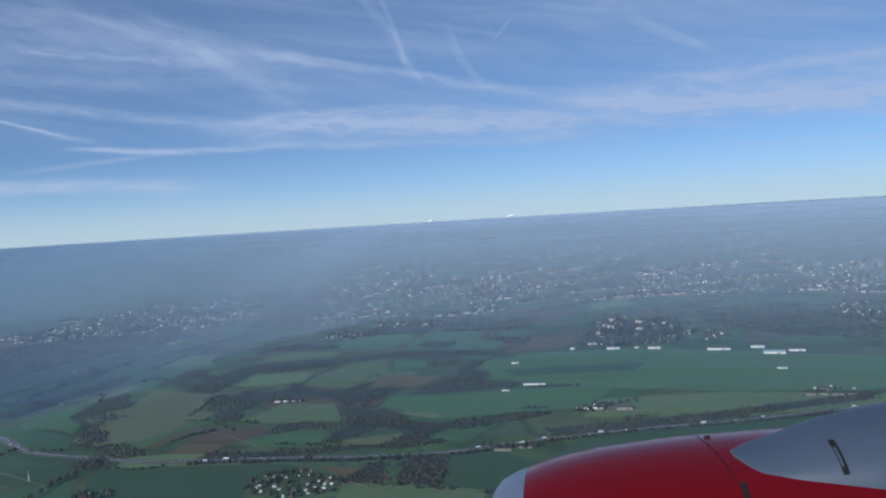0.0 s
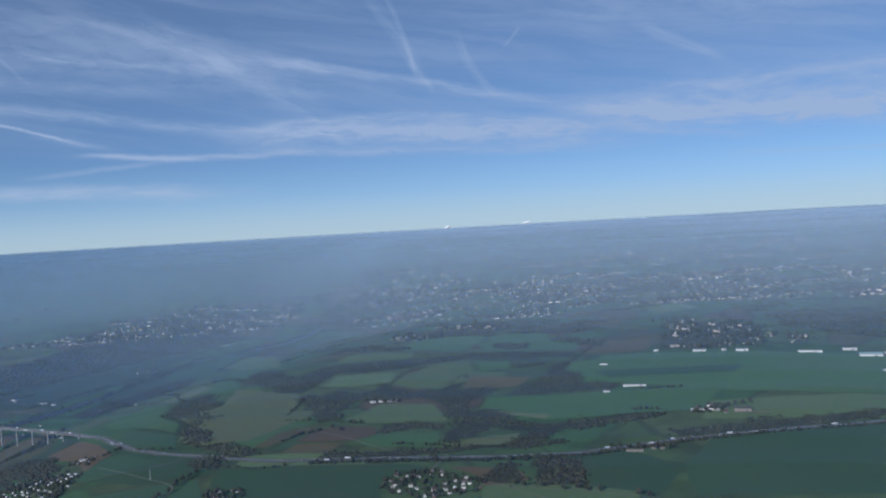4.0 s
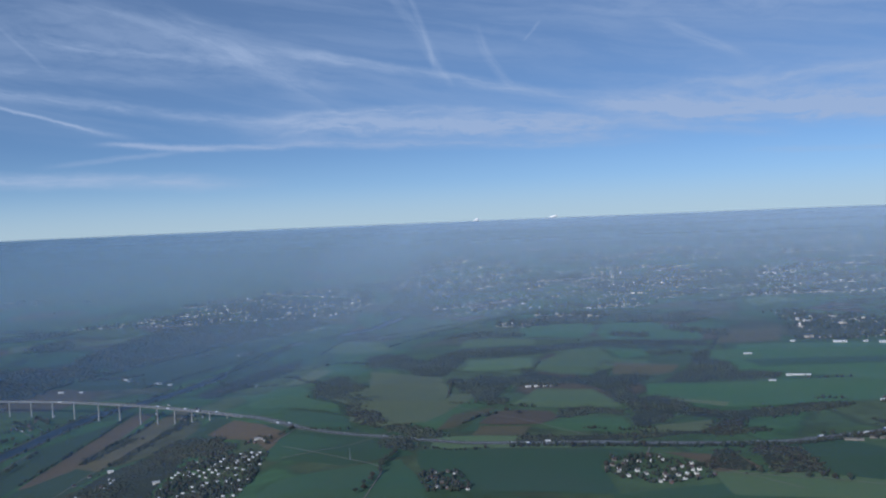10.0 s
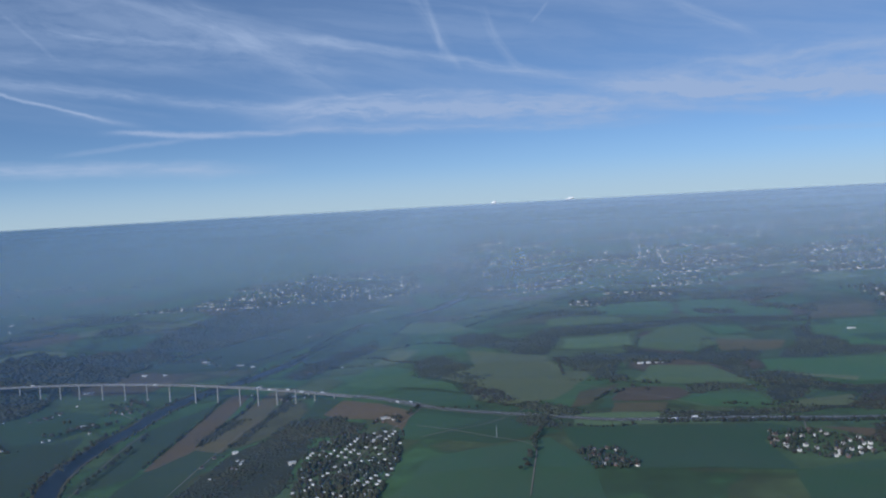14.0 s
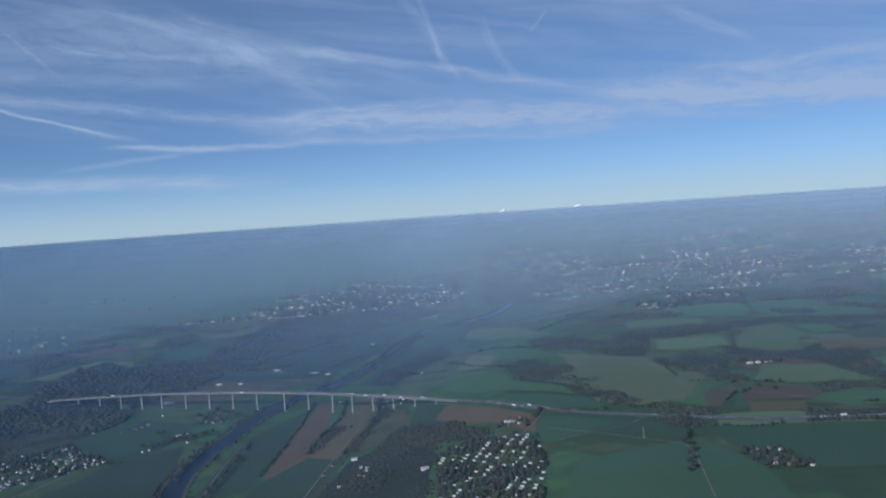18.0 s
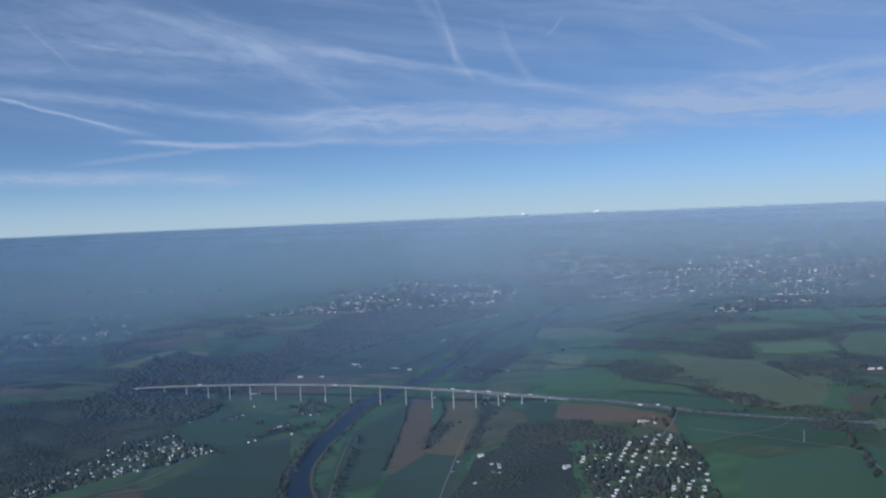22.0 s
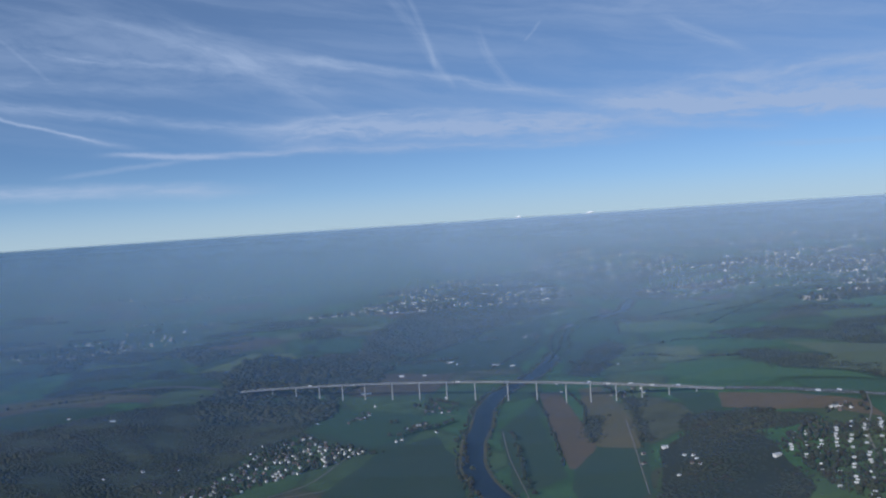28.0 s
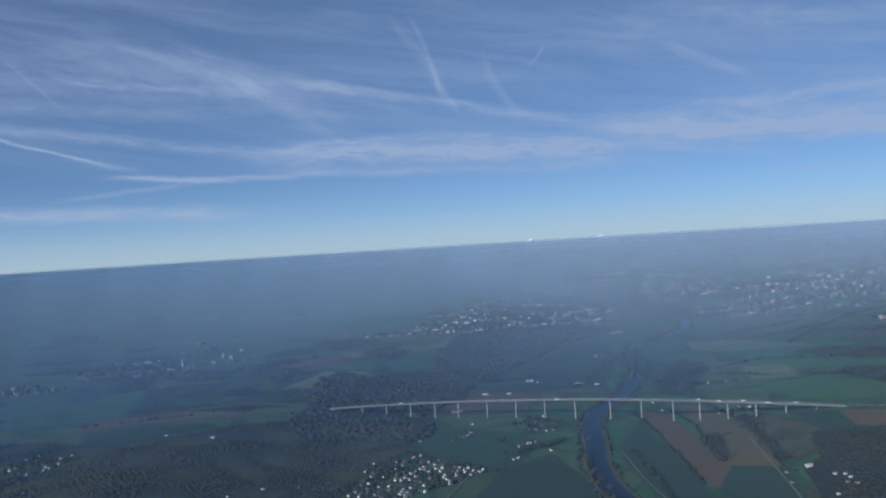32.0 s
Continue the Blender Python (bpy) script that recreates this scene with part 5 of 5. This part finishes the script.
for x, y in ((-382.6, 319.6), (-344.5, 259.5), (-337.7, 268.9), (-329.3, 272.6), (-326.9, 252.5), (-299, 323), (-297.8, 333.5), (-311.5, 297.7), (-313, 289.3), (-184.8, 398.9), (-178, 396), (-213.6, 351.8),
             (-213.9, 367), (-197, 353), (-282, 345.9), (-257.6, 304), (-269.5, 295), (-268, 296.5)):
    set_house(int(rng.choice([0, 1, 4])), x, y, rng.uniform(0, 3))
mast = tagged(new("transmission_mast"), "slender pale lattice mast standing in a green field", "mast")
mast.location = (-118, 232, hz(-118, 232) + 0.2)
for i in range(3):
    a, c = i * 2.094, (i + 1) * 2.094
    bm = bmesh.new()
    p0, p1 = Vector((0.22 * math.cos(a), 0.22 * math.sin(a), 0)), Vector((0.05 * math.cos(a), 0.05 * math.sin(a), 3.0))
    bmesh.ops.create_cone(bm, cap_ends=True, segments=5, radius1=0.03, radius2=0.025, depth=3.0, matrix=Matrix.Translation((p0 + p1) / 2) @ (p1 - p0).to_track_quat("Z", "Y").to_matrix().to_4x4())
    part("leg", bm, M_STEEL, mast)
    for j in range(8):
        z0, z1 = j * 0.36, j * 0.36 + 0.36
        r0, r1 = 0.22 - 0.17 * z0 / 3, 0.22 - 0.17 * z1 / 3
        q0, q1 = Vector((r0 * math.cos(a), r0 * math.sin(a), z0)), Vector((r1 * math.cos(c), r1 * math.sin(c), z1))
        bm = bmesh.new()
        bmesh.ops.create_cone(bm, cap_ends=True, segments=4, radius1=0.012, radius2=0.012, depth=(q1 - q0).length, matrix=Matrix.Translation((q0 + q1) / 2) @ (q1 - q0).to_track_quat("Z", "Y").to_matrix().to_4x4())
        part("brace", bm, M_STEEL, mast)

# camp of pale chalets in rows
def chalet():
    ob = tagged(new("chalet"), "small white camp chalet with a pale shallow roof", "chalet", "chalets of the camp site")
    bm = bmesh.new()
    box(bm, (0.8, 0.36, 0.40), (0, 0, -0.15))
    part("walls", bm, M_WHITE, ob)
    bm = bmesh.new()
    gable(bm, (0.8, 0.36, 0.10), (0, 0, 0.25))
    part("roof", bm, M_SHEET, ob)
    bm = bmesh.new()
    box(bm, (0.9, 0.3, 0.04), (0, -0.4, 0.0))
    part("deck", bm, M_LANE, ob)
    return ob


CHALET = chalet()
rng = np.random.default_rng(21)
CAMP = [(-168, 216), (-171, 250), (-160, 256), (-143, 248), (-142, 226), (-146, 196), (-160, 196)]
spots = []
for u in np.arange(-45, 45, 3.3):
    for v in np.arange(-45, 45, 1.75):
        x, y = -156 + u * 0.93 + v * 0.37, 226 - u * 0.37 + v * 0.93
        spots.append((x + rng.normal(0, 0.25), y + rng.normal(0, 0.25)))
spots = np.array(spots)
spots = spots[inside(spots[:, 0], spots[:, 1], CAMP)]
spots = spots[rng.random(len(spots)) < 0.6]
for i, (x, y) in enumerate(spots):
    m = Matrix.Translation((x, y, hz(x, y) + 0.14)) @ Matrix.Rotation(-0.38 + rng.normal(0, 0.15), 4, "Z")
    if i == 0:
        CHALET.matrix_basis = m
    else:
        copy_thing(CHALET, m)
pts = scatter(CAMP, 1800, rng)
d = np.min(np.hypot(pts[:, None, 0] - spots[None, :, 0], pts[:, None, 1] - spots[None, :, 1]), axis=1)
trees("camp_trees", pts[d > 0.78], rng, WOOD_MATS, "dark bare trees between the camp chalets", 0.25, 0.55, (0.6, 0.2, 0.2))


# large sheds and farm halls
def shed(name, x, y, w, d, h, turn, roofm, label, bays=1, wall=None):
    ob = tagged(new(name), label, "hall")
    ob.matrix_basis = Matrix.Translation((x, y, hz(x, y) + 0.1)) @ Matrix.Rotation(turn, 4, "Z")
    bm = bmesh.new()
    box(bm, (w, d, h + 0.5), (0, 0, -0.5))
    part("walls", bm, wall or M_WHITE, ob)
    for i in range(bays):
        bm = bmesh.new()
        gable(bm, (w / bays, d, h * 0.22), (-w / 2 + w / bays * (i + 0.5), 0, h), 0, 0.1, 0.06)
        part("roof", bm, roofm, ob)
    bm = bmesh.new()
    box(bm, (min(1.2, w * 0.12), 0.06, h * 0.6), (w * 0.2, -d / 2 - 0.02, 0))
    part("gate", bm, M_GREY, ob, "dark hall gate")


PALE = "white hall with a pale roof beside the airfield"
for a in ((73.5, 387, 5.5, 1.6, 0.7, -0.3), (91, 382.5, 5.2, 1.5, 0.7, -0.3), (117, 373, 9.5, 1.6, 0.6, -0.33), (134.5, 374.5, 5.6, 1.8, 0.8, -0.33), (146.5, 361.5, 6.5, 1.6, 0.6, -0.33),
          (84, 386, 1.8, 1.2, 0.6, -0.2), (56, 394.5, 1.9, 1.2, 0.5, -0.2), (27, 365.5, 3.0, 1.2, 0.45, -0.2), (27.5, 321, 2.2, 0.9, 0.5, -0.25), (31.4, 320.2, 6.4, 0.7, 0.4, -0.25), (19, 314, 2.4, 1.0, 0.45, -0.25), (125, 323, 3.4, 1.4, 0.4, -0.3)):
    shed("hall", *a, M_SHEET, PALE)
shed("greenhouse", 136, 359, 8.5, 5, 0.8, -0.33, M_TURQ, "broad hall with a pale green roof", 3)
shed("farm_hall", 55, 275, 5.0, 3.0, 0.8, -0.25, M_GREY, "farm hall with a dark grey roof", wall=M_DIM)
ribbon("farmyard", [(51, 272.6), (62, 270.6)], 1.6, M_LANE, ground, lift=0.23, label="pale gravel yard")
for a in ((40.5, 279, 1.3, 0.8, 0.5, 0.2), (43, 278.2, 1.5, 0.8, 0.5, -0.3), (45.5, 277.8, 2.0, 0.9, 0.5, -0.25), (47.5, 276.6, 1.1, 0.8, 0.45, 0.3)):
    shed("barn", *a, M_SHEET, "white farm building beside a bare copse")
BARN = "pale farm building among the fields"
for a in ((12.6, 235.9, 4.6, 0.9, 0.45, -0.2), (18.2, 237.3, 1.8, 0.8, 0.45, -0.2), (20.2, 236.6, 1.2, 0.7, 0.4, 0.2)):
    shed("barn", *a, M_LANE, "long tan-roofed barn beside the motorway", wall=M_DIM)
for a in ((117, 279, 3.0, 1.0, 0.4, -0.25), (121, 278.4, 2.2, 1.0, 0.5, -0.2), (125, 277, 3.4, 1.1, 0.4, -0.25), (129, 276, 2.0, 1.0, 0.5, -0.3)):
    shed("barn", *a, M_LANE, "low tan works building beside the airfield", wall=M_DIM)
for a in ((-66, 317, 2.0, 0.8, 0.45, 0.1), (-63, 317.4, 1.8, 0.8, 0.5, 0.15), (-60, 317.6, 1.5, 0.7, 0.45, 0.1), (-58, 318.3, 1.0, 0.7, 0.45, 0.3)):
    shed("barn", *a, M_SHEET, BARN)
for a in ((-264, 313, 1.8, 0.9, 0.55, 0.3), (-257, 428, 2.4, 1.1, 0.6, -0.3), (-236, 415, 3.4, 1.4, 0.55, 0.2), (-229, 411, 1.8, 1.0, 0.5, 0.2), (-277, 402, 2.2, 1.2, 0.45, 0.1), (-267, 401, 1.5, 1.0, 0.35, 0.1),
          (-195, 264, 1.6, 1.0, 0.6, 0.2), (-366, 316, 1.4, 0.8, 0.5, 0.2), (-150, 264, 2.2, 1.0, 0.5, 0.4), (-194, 337, 2.2, 1.0, 0.5, 0.2), (-288, 369, 4.0, 1.0, 0.45, 0.1), (-173, 242, 1.8, 1.1, 0.6, 0.4)):
    shed("barn", *a, M_SHEET, BARN)
for x, y, h in ((36, 867, 6), (45, 869, 7), (54, 868, 7.5), (62, 858, 6.5), (-98, 1240, 5), (8, 900, 5)):
    ob = tagged(new("tower_block"), "pale high-rise apartment block in the hazy town", "tower block")
    ob.location = (x, y, hz(x, y))
    bm = bmesh.new()
    box(bm, (2.4, 1.5, h * 0.75 + 0.5), (0, 0, -0.5))
    part("walls", bm, M_CREAM, ob)
    for z in np.arange(0.4, h * 0.75 - 0.3, 0.6):
        bm = bmesh.new()
        box(bm, (2.2, 0.05, 0.3), (0, -0.76, z))
        part("window_band", bm, M_GLASS, ob, "dark window band")
    bm = bmesh.new()
    box(bm, (0.8, 0.7, 0.4), (0, 0, h * 0.75))
    part("lift_house", bm, M_GREY, ob)

# ---------------------------------------------------------------- far towns
def town(poly, n, seed, centres, spread, label, tall=1.0):
    r = np.random.default_rng(seed)
    n = int(n * 2.3)
    c = scatter(poly, centres, r)
    w = r.uniform(0.15, 1.2, centres) ** 2
    k = r.choice(centres, n * 3, p=w / w.sum())
    a = r.uniform(0, math.pi, centres)
    e1, e2 = r.normal(0, spread * 1.5, n * 3), r.normal(0, spread * 0.42, n * 3)
    p = c[k] + np.stack((e1 * np.cos(a[k] * 0.4) - e2 * np.sin(a[k] * 0.4), e1 * np.sin(a[k] * 0.4) + e2 * np.cos(a[k] * 0.4)), -1)
    p = p[inside(p[:, 0], p[:, 1], poly)][:n]
    n = len(p)
    big = r.random(n) < 0.035
    L, D, H = np.where(big, r.uniform(1.6, 4.2, n), tall * r.uniform(0.45, 0.85, n)), np.where(big, r.uniform(0.9, 2.0, n), tall * r.uniform(0.45, 0.7, n)), np.where(big, r.uniform(0.6, 1.4, n), tall * r.uniform(0.3, 0.55, n))
    rise = np.where(big, 0.05, 0.3 * tall)
    t = r.choice([0, math.pi / 2], n) + r.normal(0.2, 0.25, n)
    z = height(p[:, 0], p[:, 1])
    prof = [(-1, -1, 0, 0), (1, -1, 0, 0), (1, 1, 0, 0), (-1, 1, 0, 0), (-1, -1, 1, 0), (1, -1, 1, 0), (1, 1, 1, 0), (-1, 1, 1, 0), (-1, 0, 1, 1), (1, 0, 1, 1)]
    vs = np.zeros((n, 10, 3))
    for i, (sx, sy, hh, rr) in enumerate(prof):
        lx, ly = sx * L / 2, sy * D / 2
        vs[:, i, 0] = p[:, 0] + lx * np.cos(t) - ly * np.sin(t)
        vs[:, i, 1] = p[:, 1] + lx * np.sin(t) + ly * np.cos(t)
        vs[:, i, 2] = z - 0.3 + hh * (H + 0.4) + rr * rise
    quads = np.array([(0, 1, 5, 4), (2, 3, 7, 6), (1, 2, 6, 5), (3, 0, 4, 7), (4, 5, 9, 8), (6, 7, 8, 9)])
    tris = np.array([(5, 6, 9), (7, 4, 8)])
    off = (np.arange(n) * 10)[:, None, None]
    fq, ft = (quads[None] + off).reshape(-1, 4), (tris[None] + off).reshape(-1, 3)
    ob = part("town_houses", (vs.reshape(-1, 3), [], fq.tolist() + ft.tolist()), [M_TWHITE, M_TROOF, M_TPALE])
    mq = np.zeros((n, 6), np.int32)
    mq[:, 4:] = np.where(big | (r.random(n) < 0.25), 2, 1)[:, None]
    ob.data.polygons.foreach_set("material_index", np.concatenate((mq.ravel(), np.zeros(n * 2, np.int32))))
    tagged(ob, label, "houses", kind="stuff")
    q = p[r.integers(0, n, int(n * 0.8))] + r.normal(0, 3.4, (int(n * 0.8), 2))
    trees("town_trees", q, r, WOOD_MATS, "dark trees between the houses of a hazy town", 0.5, 1.2, (0.6, 0.25, 0.15))


TL = "pale houses of a distant town in blue haze"
town([(-352, 570), (-309, 719), (-209, 987), (-168, 750), (-184, 640), (-260, 593)], 1500, 31, 60, 10, TL)
town([(-196, 947), (-136, 1378), (6, 1050), (60, 728), (33, 585), (-60, 582), (-110, 636), (-133, 800)], 1250, 32, 75, 13, TL)
town([(-7, 819), (78, 1076), (197, 965), (319, 948), (450, 850), (420, 640), (284, 555), (208, 621), (149, 614), (45, 639)], 2000, 33, 110, 15, TL)
town([(62, 402), (90, 518), (112, 500), (130, 430), (132, 398), (79, 396)], 230, 34, 30, 7, "village of white houses beside the airfield", 0.6)
town([(-506, 491), (-467, 553), (-403, 595), (-393, 534), (-428, 464), (-474, 446)], 50, 35, 18, 12, TL)
town([(-498, 423), (-508, 457), (-477, 438), (-475, 409)], 28, 36, 6, 5, TL)
town([(-650, 500), (-640, 800), (-420, 900), (-400, 640), (-480, 560)], 70, 37, 24, 10, TL)
town([(200, 420), (230, 520), (330, 480), (300, 380)], 180, 38, 16, 8, TL)
town([(-78, 460), (-70, 520), (-40, 560), (0, 540), (-20, 480)], 110, 39, 10, 6, TL)
town([(60, 1100), (330, 1000), (600, 1000), (700, 1500), (100, 1600), (-150, 1450)], 1300, 40, 60, 22, TL)

town([(8, 800), (14, 806), (40, 676), (34, 674)], 70, 41, 14, 8, "houses along a straight avenue of a distant town")

# ---------------------------------------------------------------- steam from far cooling towers
def steam(x, y, base, w, h, seed, lean):
    r = np.random.default_rng(seed)
    bm = bmesh.new()
    for i in range(16):
        t = i / 15
        m = Matrix.Translation((lean * t * w + r.normal(0, w * 0.10), r.normal(0, w * 0.1), base + h * (t ** 0.8) * 0.8 + r.normal(0, h * 0.06))) @ Matrix.Diagonal((w * (0.14 + 0.22 * t), w * 0.2, h * (0.12 + 0.12 * t), 1))
        bmesh.ops.create_icosphere(bm, subdivisions=2, radius=1.0, matrix=m)
    for v in bm.verts:
        v.co += Vector((1, 0, 0.6)) * noise.noise(v.co * 0.12) * w * 0.08
    for f in bm.faces:
        f.smooth = True
    ob = part("steam_plume", bm, M_STEAM)
    ob.location = (x, y, 0)
    tagged(ob, "small white steam plume rising from the hazy horizon", "steam plume", "steam plumes on the horizon")


steam(-62, 3700, 26, 24, 20, 1, 0.5)
steam(336, 4520, 20, 40, 16, 2, 0.7)

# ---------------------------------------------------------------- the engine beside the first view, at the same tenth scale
# cowl red is darkened to stand for shade that nothing here casts
M_COWL = mat("shaded_red_lacquer", (0.125, 0.001, 0.004), (0.105, 0.001, 0.004), rough=0.25, size=0.08, spec=0.22, coat=0.12)
M_LIP = mat("bare_lip_metal", (0.25, 0.29, 0.37), (0.22, 0.26, 0.33), rough=0.45, metal=0.6, size=0.05)
# pale grey painted far darker: the fairing's shade is in this colour
M_FAIR = mat("shaded_grey_lacquer", (0.058, 0.080, 0.116), (0.052, 0.073, 0.108), rough=0.5, size=0.06, spec=0.3, coat=0.05)
M_SEAM = mat("dark_seam", (0.010, 0.010, 0.012), size=0.02)


def ring_mesh(stations, n=72, at=0.0):
    """A body of revolution about x: stations of (back from the lip, radius)."""
    vs, fs = [], []
    for i, (s, r) in enumerate(stations):
        for j in range(n):
            a = 2 * math.pi * j / n
            vs.append((-s, r * math.sin(a), r * math.cos(a)))
        if i:
            for j in range(n):
                q = (j + 1) % n
                fs.append(((i - 1) * n + j, (i - 1) * n + q, i * n + q, i * n + j))
    return vs, [], fs


def cowl_radius(s):
    return float(np.interp(s, [0, 0.04, 0.12, 0.3, 0.6, 1.0, 1.5, 2.2, 3.0, 4.2], [0.772, 0.82, 0.864, 0.929, 0.99, 1.034, 1.06, 1.067, 1.06, 0.93]))


def smooth_radius(s):
    return sum(cowl_radius(max(0, s + o)) for o in (-0.08, -0.04, 0, 0.04, 0.08)) / 5


def seam_mesh(s0, rake, n=72):
    """A narrow seam round the cowl, raked back on the inner side."""
    vs, fs = [], []
    for j in range(n):
        a = 2 * math.pi * j / n
        for w in (-0.0025, 0.0025):
            s = s0 + rake * max(0.0, math.sin(a)) + w
            vs.append((-s, (smooth_radius(s) + 0.003) * math.sin(a), (smooth_radius(s) + 0.003) * math.cos(a)))
        q = (j + 1) % n
        fs.append((2 * j, 2 * j + 1, 2 * q + 1, 2 * q))
    return vs, [], fs


engine = tagged(new("jet_engine"), "glossy red jet engine, darkened as if shaded, with bare metal intake lip", "jet engine")
lip_line = [(0.6, 0.60), (0.3, 0.62), (0.12, 0.66), (0.04, 0.71), (0.0, 0.772)] + [(s, cowl_radius(s)) for s in (0.02, 0.04, 0.08, 0.12)] + [(0.18, smooth_radius(0.18))]
for ob in (part("intake_lip", ring_mesh(lip_line), M_LIP, engine, "bare grey metal intake lip"),
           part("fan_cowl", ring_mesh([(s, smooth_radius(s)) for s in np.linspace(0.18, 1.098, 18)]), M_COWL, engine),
           part("seam", seam_mesh(1.09, 0.22), M_SEAM, engine, "dark cowl seam"),
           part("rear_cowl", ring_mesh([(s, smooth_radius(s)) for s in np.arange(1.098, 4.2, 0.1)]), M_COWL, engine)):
    for p in ob.data.polygons:
        p.use_smooth = True
# pylon fairing: grows out of the cowl's top
def fair_edges(s):
    return tuple(sum(fair_edge(max(1.2, s + o), i) for o in (-0.04, -0.02, 0, 0.02, 0.04)) / 5 for i in (0, 1)) if s > 1.205 else (fair_edge(1.2, 0), fair_edge(1.2, 1))


def fair_edge(s, i):
    return (math.radians(float(np.interp(s, [1.2, 1.25, 1.36, 1.49, 1.7, 2.0, 3.8], [12, 7, 4, 0, -6, -10, -14]))),
            math.radians(float(np.interp(s, [1.2, 1.21, 1.30, 1.46, 1.8, 3.8], [12, 17, 24, 27, 31, 37]))))[i]


def fair_radius(s, w):
    rise = float(np.interp(s, [1.2, 1.36, 1.5, 1.65, 1.93, 3.8], [0.006, 0.026, 0.065, 0.105, 0.15, 0.32]))
    return smooth_radius(s) - 0.008 + (rise + 0.008) * (1 - abs(w) ** 2.6) ** 0.8


vs, fs, k = [], [], 28
for i in range(49):
    s = 1.20 + 2.6 * (i / 48) ** 1.7
    a0, a1 = fair_edges(s)
    for j in range(k):
        w = -1 + 2 * j / (k - 1)
        a, r = (a0 + a1) / 2 + (a1 - a0) / 2 * w, fair_radius(s, w)
        vs.append((-s, r * math.sin(a), r * math.cos(a)))
    if i:
        for j in range(k - 1):
            fs.append(((i - 1) * k + j, i * k + j, i * k + j + 1, (i - 1) * k + j + 1))
fair = part("pylon_fairing", (vs, [], fs), M_FAIR, engine, "grey pylon fairing with shade in its paint")
for p in fair.data.polygons:
    p.use_smooth = True


def plate(name, s0, s1, d0, d1, lean, lift, material, label, onfair=False):
    """A small plate lying on the cowl or the fairing: stations s0 to s1, angles d0 to d1."""
    vs, fs, n = [], [], 8
    for i in range(n + 1):
        for j in (0, 1):
            q = i / n
            s, a = (s0, s1)[j] + lean * q, math.radians(d0 + (d1 - d0) * q)
            r = smooth_radius(s)
            if onfair:
                a0, a1 = fair_edges(s)
                r = fair_radius(s, max(-1, min(1, (a - (a0 + a1) / 2) / ((a1 - a0) / 2))))
            r += lift
            vs.append((-s, r * math.sin(a), r * math.cos(a)))
        if i:
            fs.append((2 * i - 2, 2 * i - 1, 2 * i + 1, 2 * i))
    return part(name, (vs, [], fs), material, engine, label)


plate("vent", 1.618, 1.644, 18.5, 27.5, 0.028, 0.006, M_SEAM, "dark vent slot", True)
plate("vent_cover", 1.629, 1.638, 21, 26, 0.016, 0.010, M_FAIR, "grey vent cover", True)
plate("latch", 1.115, 1.145, -3, 0, 0.0, 0.005, M_SEAM, "dark cowl latch")
plate("latch", 1.20, 1.225, 26.5, 33, 0.0, 0.005, M_SEAM, "dark cowl latch")
ahead = Vector((-0.98, 0.154, -0.06)).normalized()
up = (Vector((0, 0, 1)) - ahead * ahead.z).normalized()
out = up.cross(ahead)
turn = Matrix((ahead, out, up)).transposed().to_4x4()
place = pose(0, 0, EYE, TILT, LEAN, TURN) @ Matrix.Translation(Vector((0.319, 4.6, -2.087)) * 0.1) @ turn @ Matrix.Diagonal((0.1, 0.1, 0.1, 1))
engine.matrix_basis = place
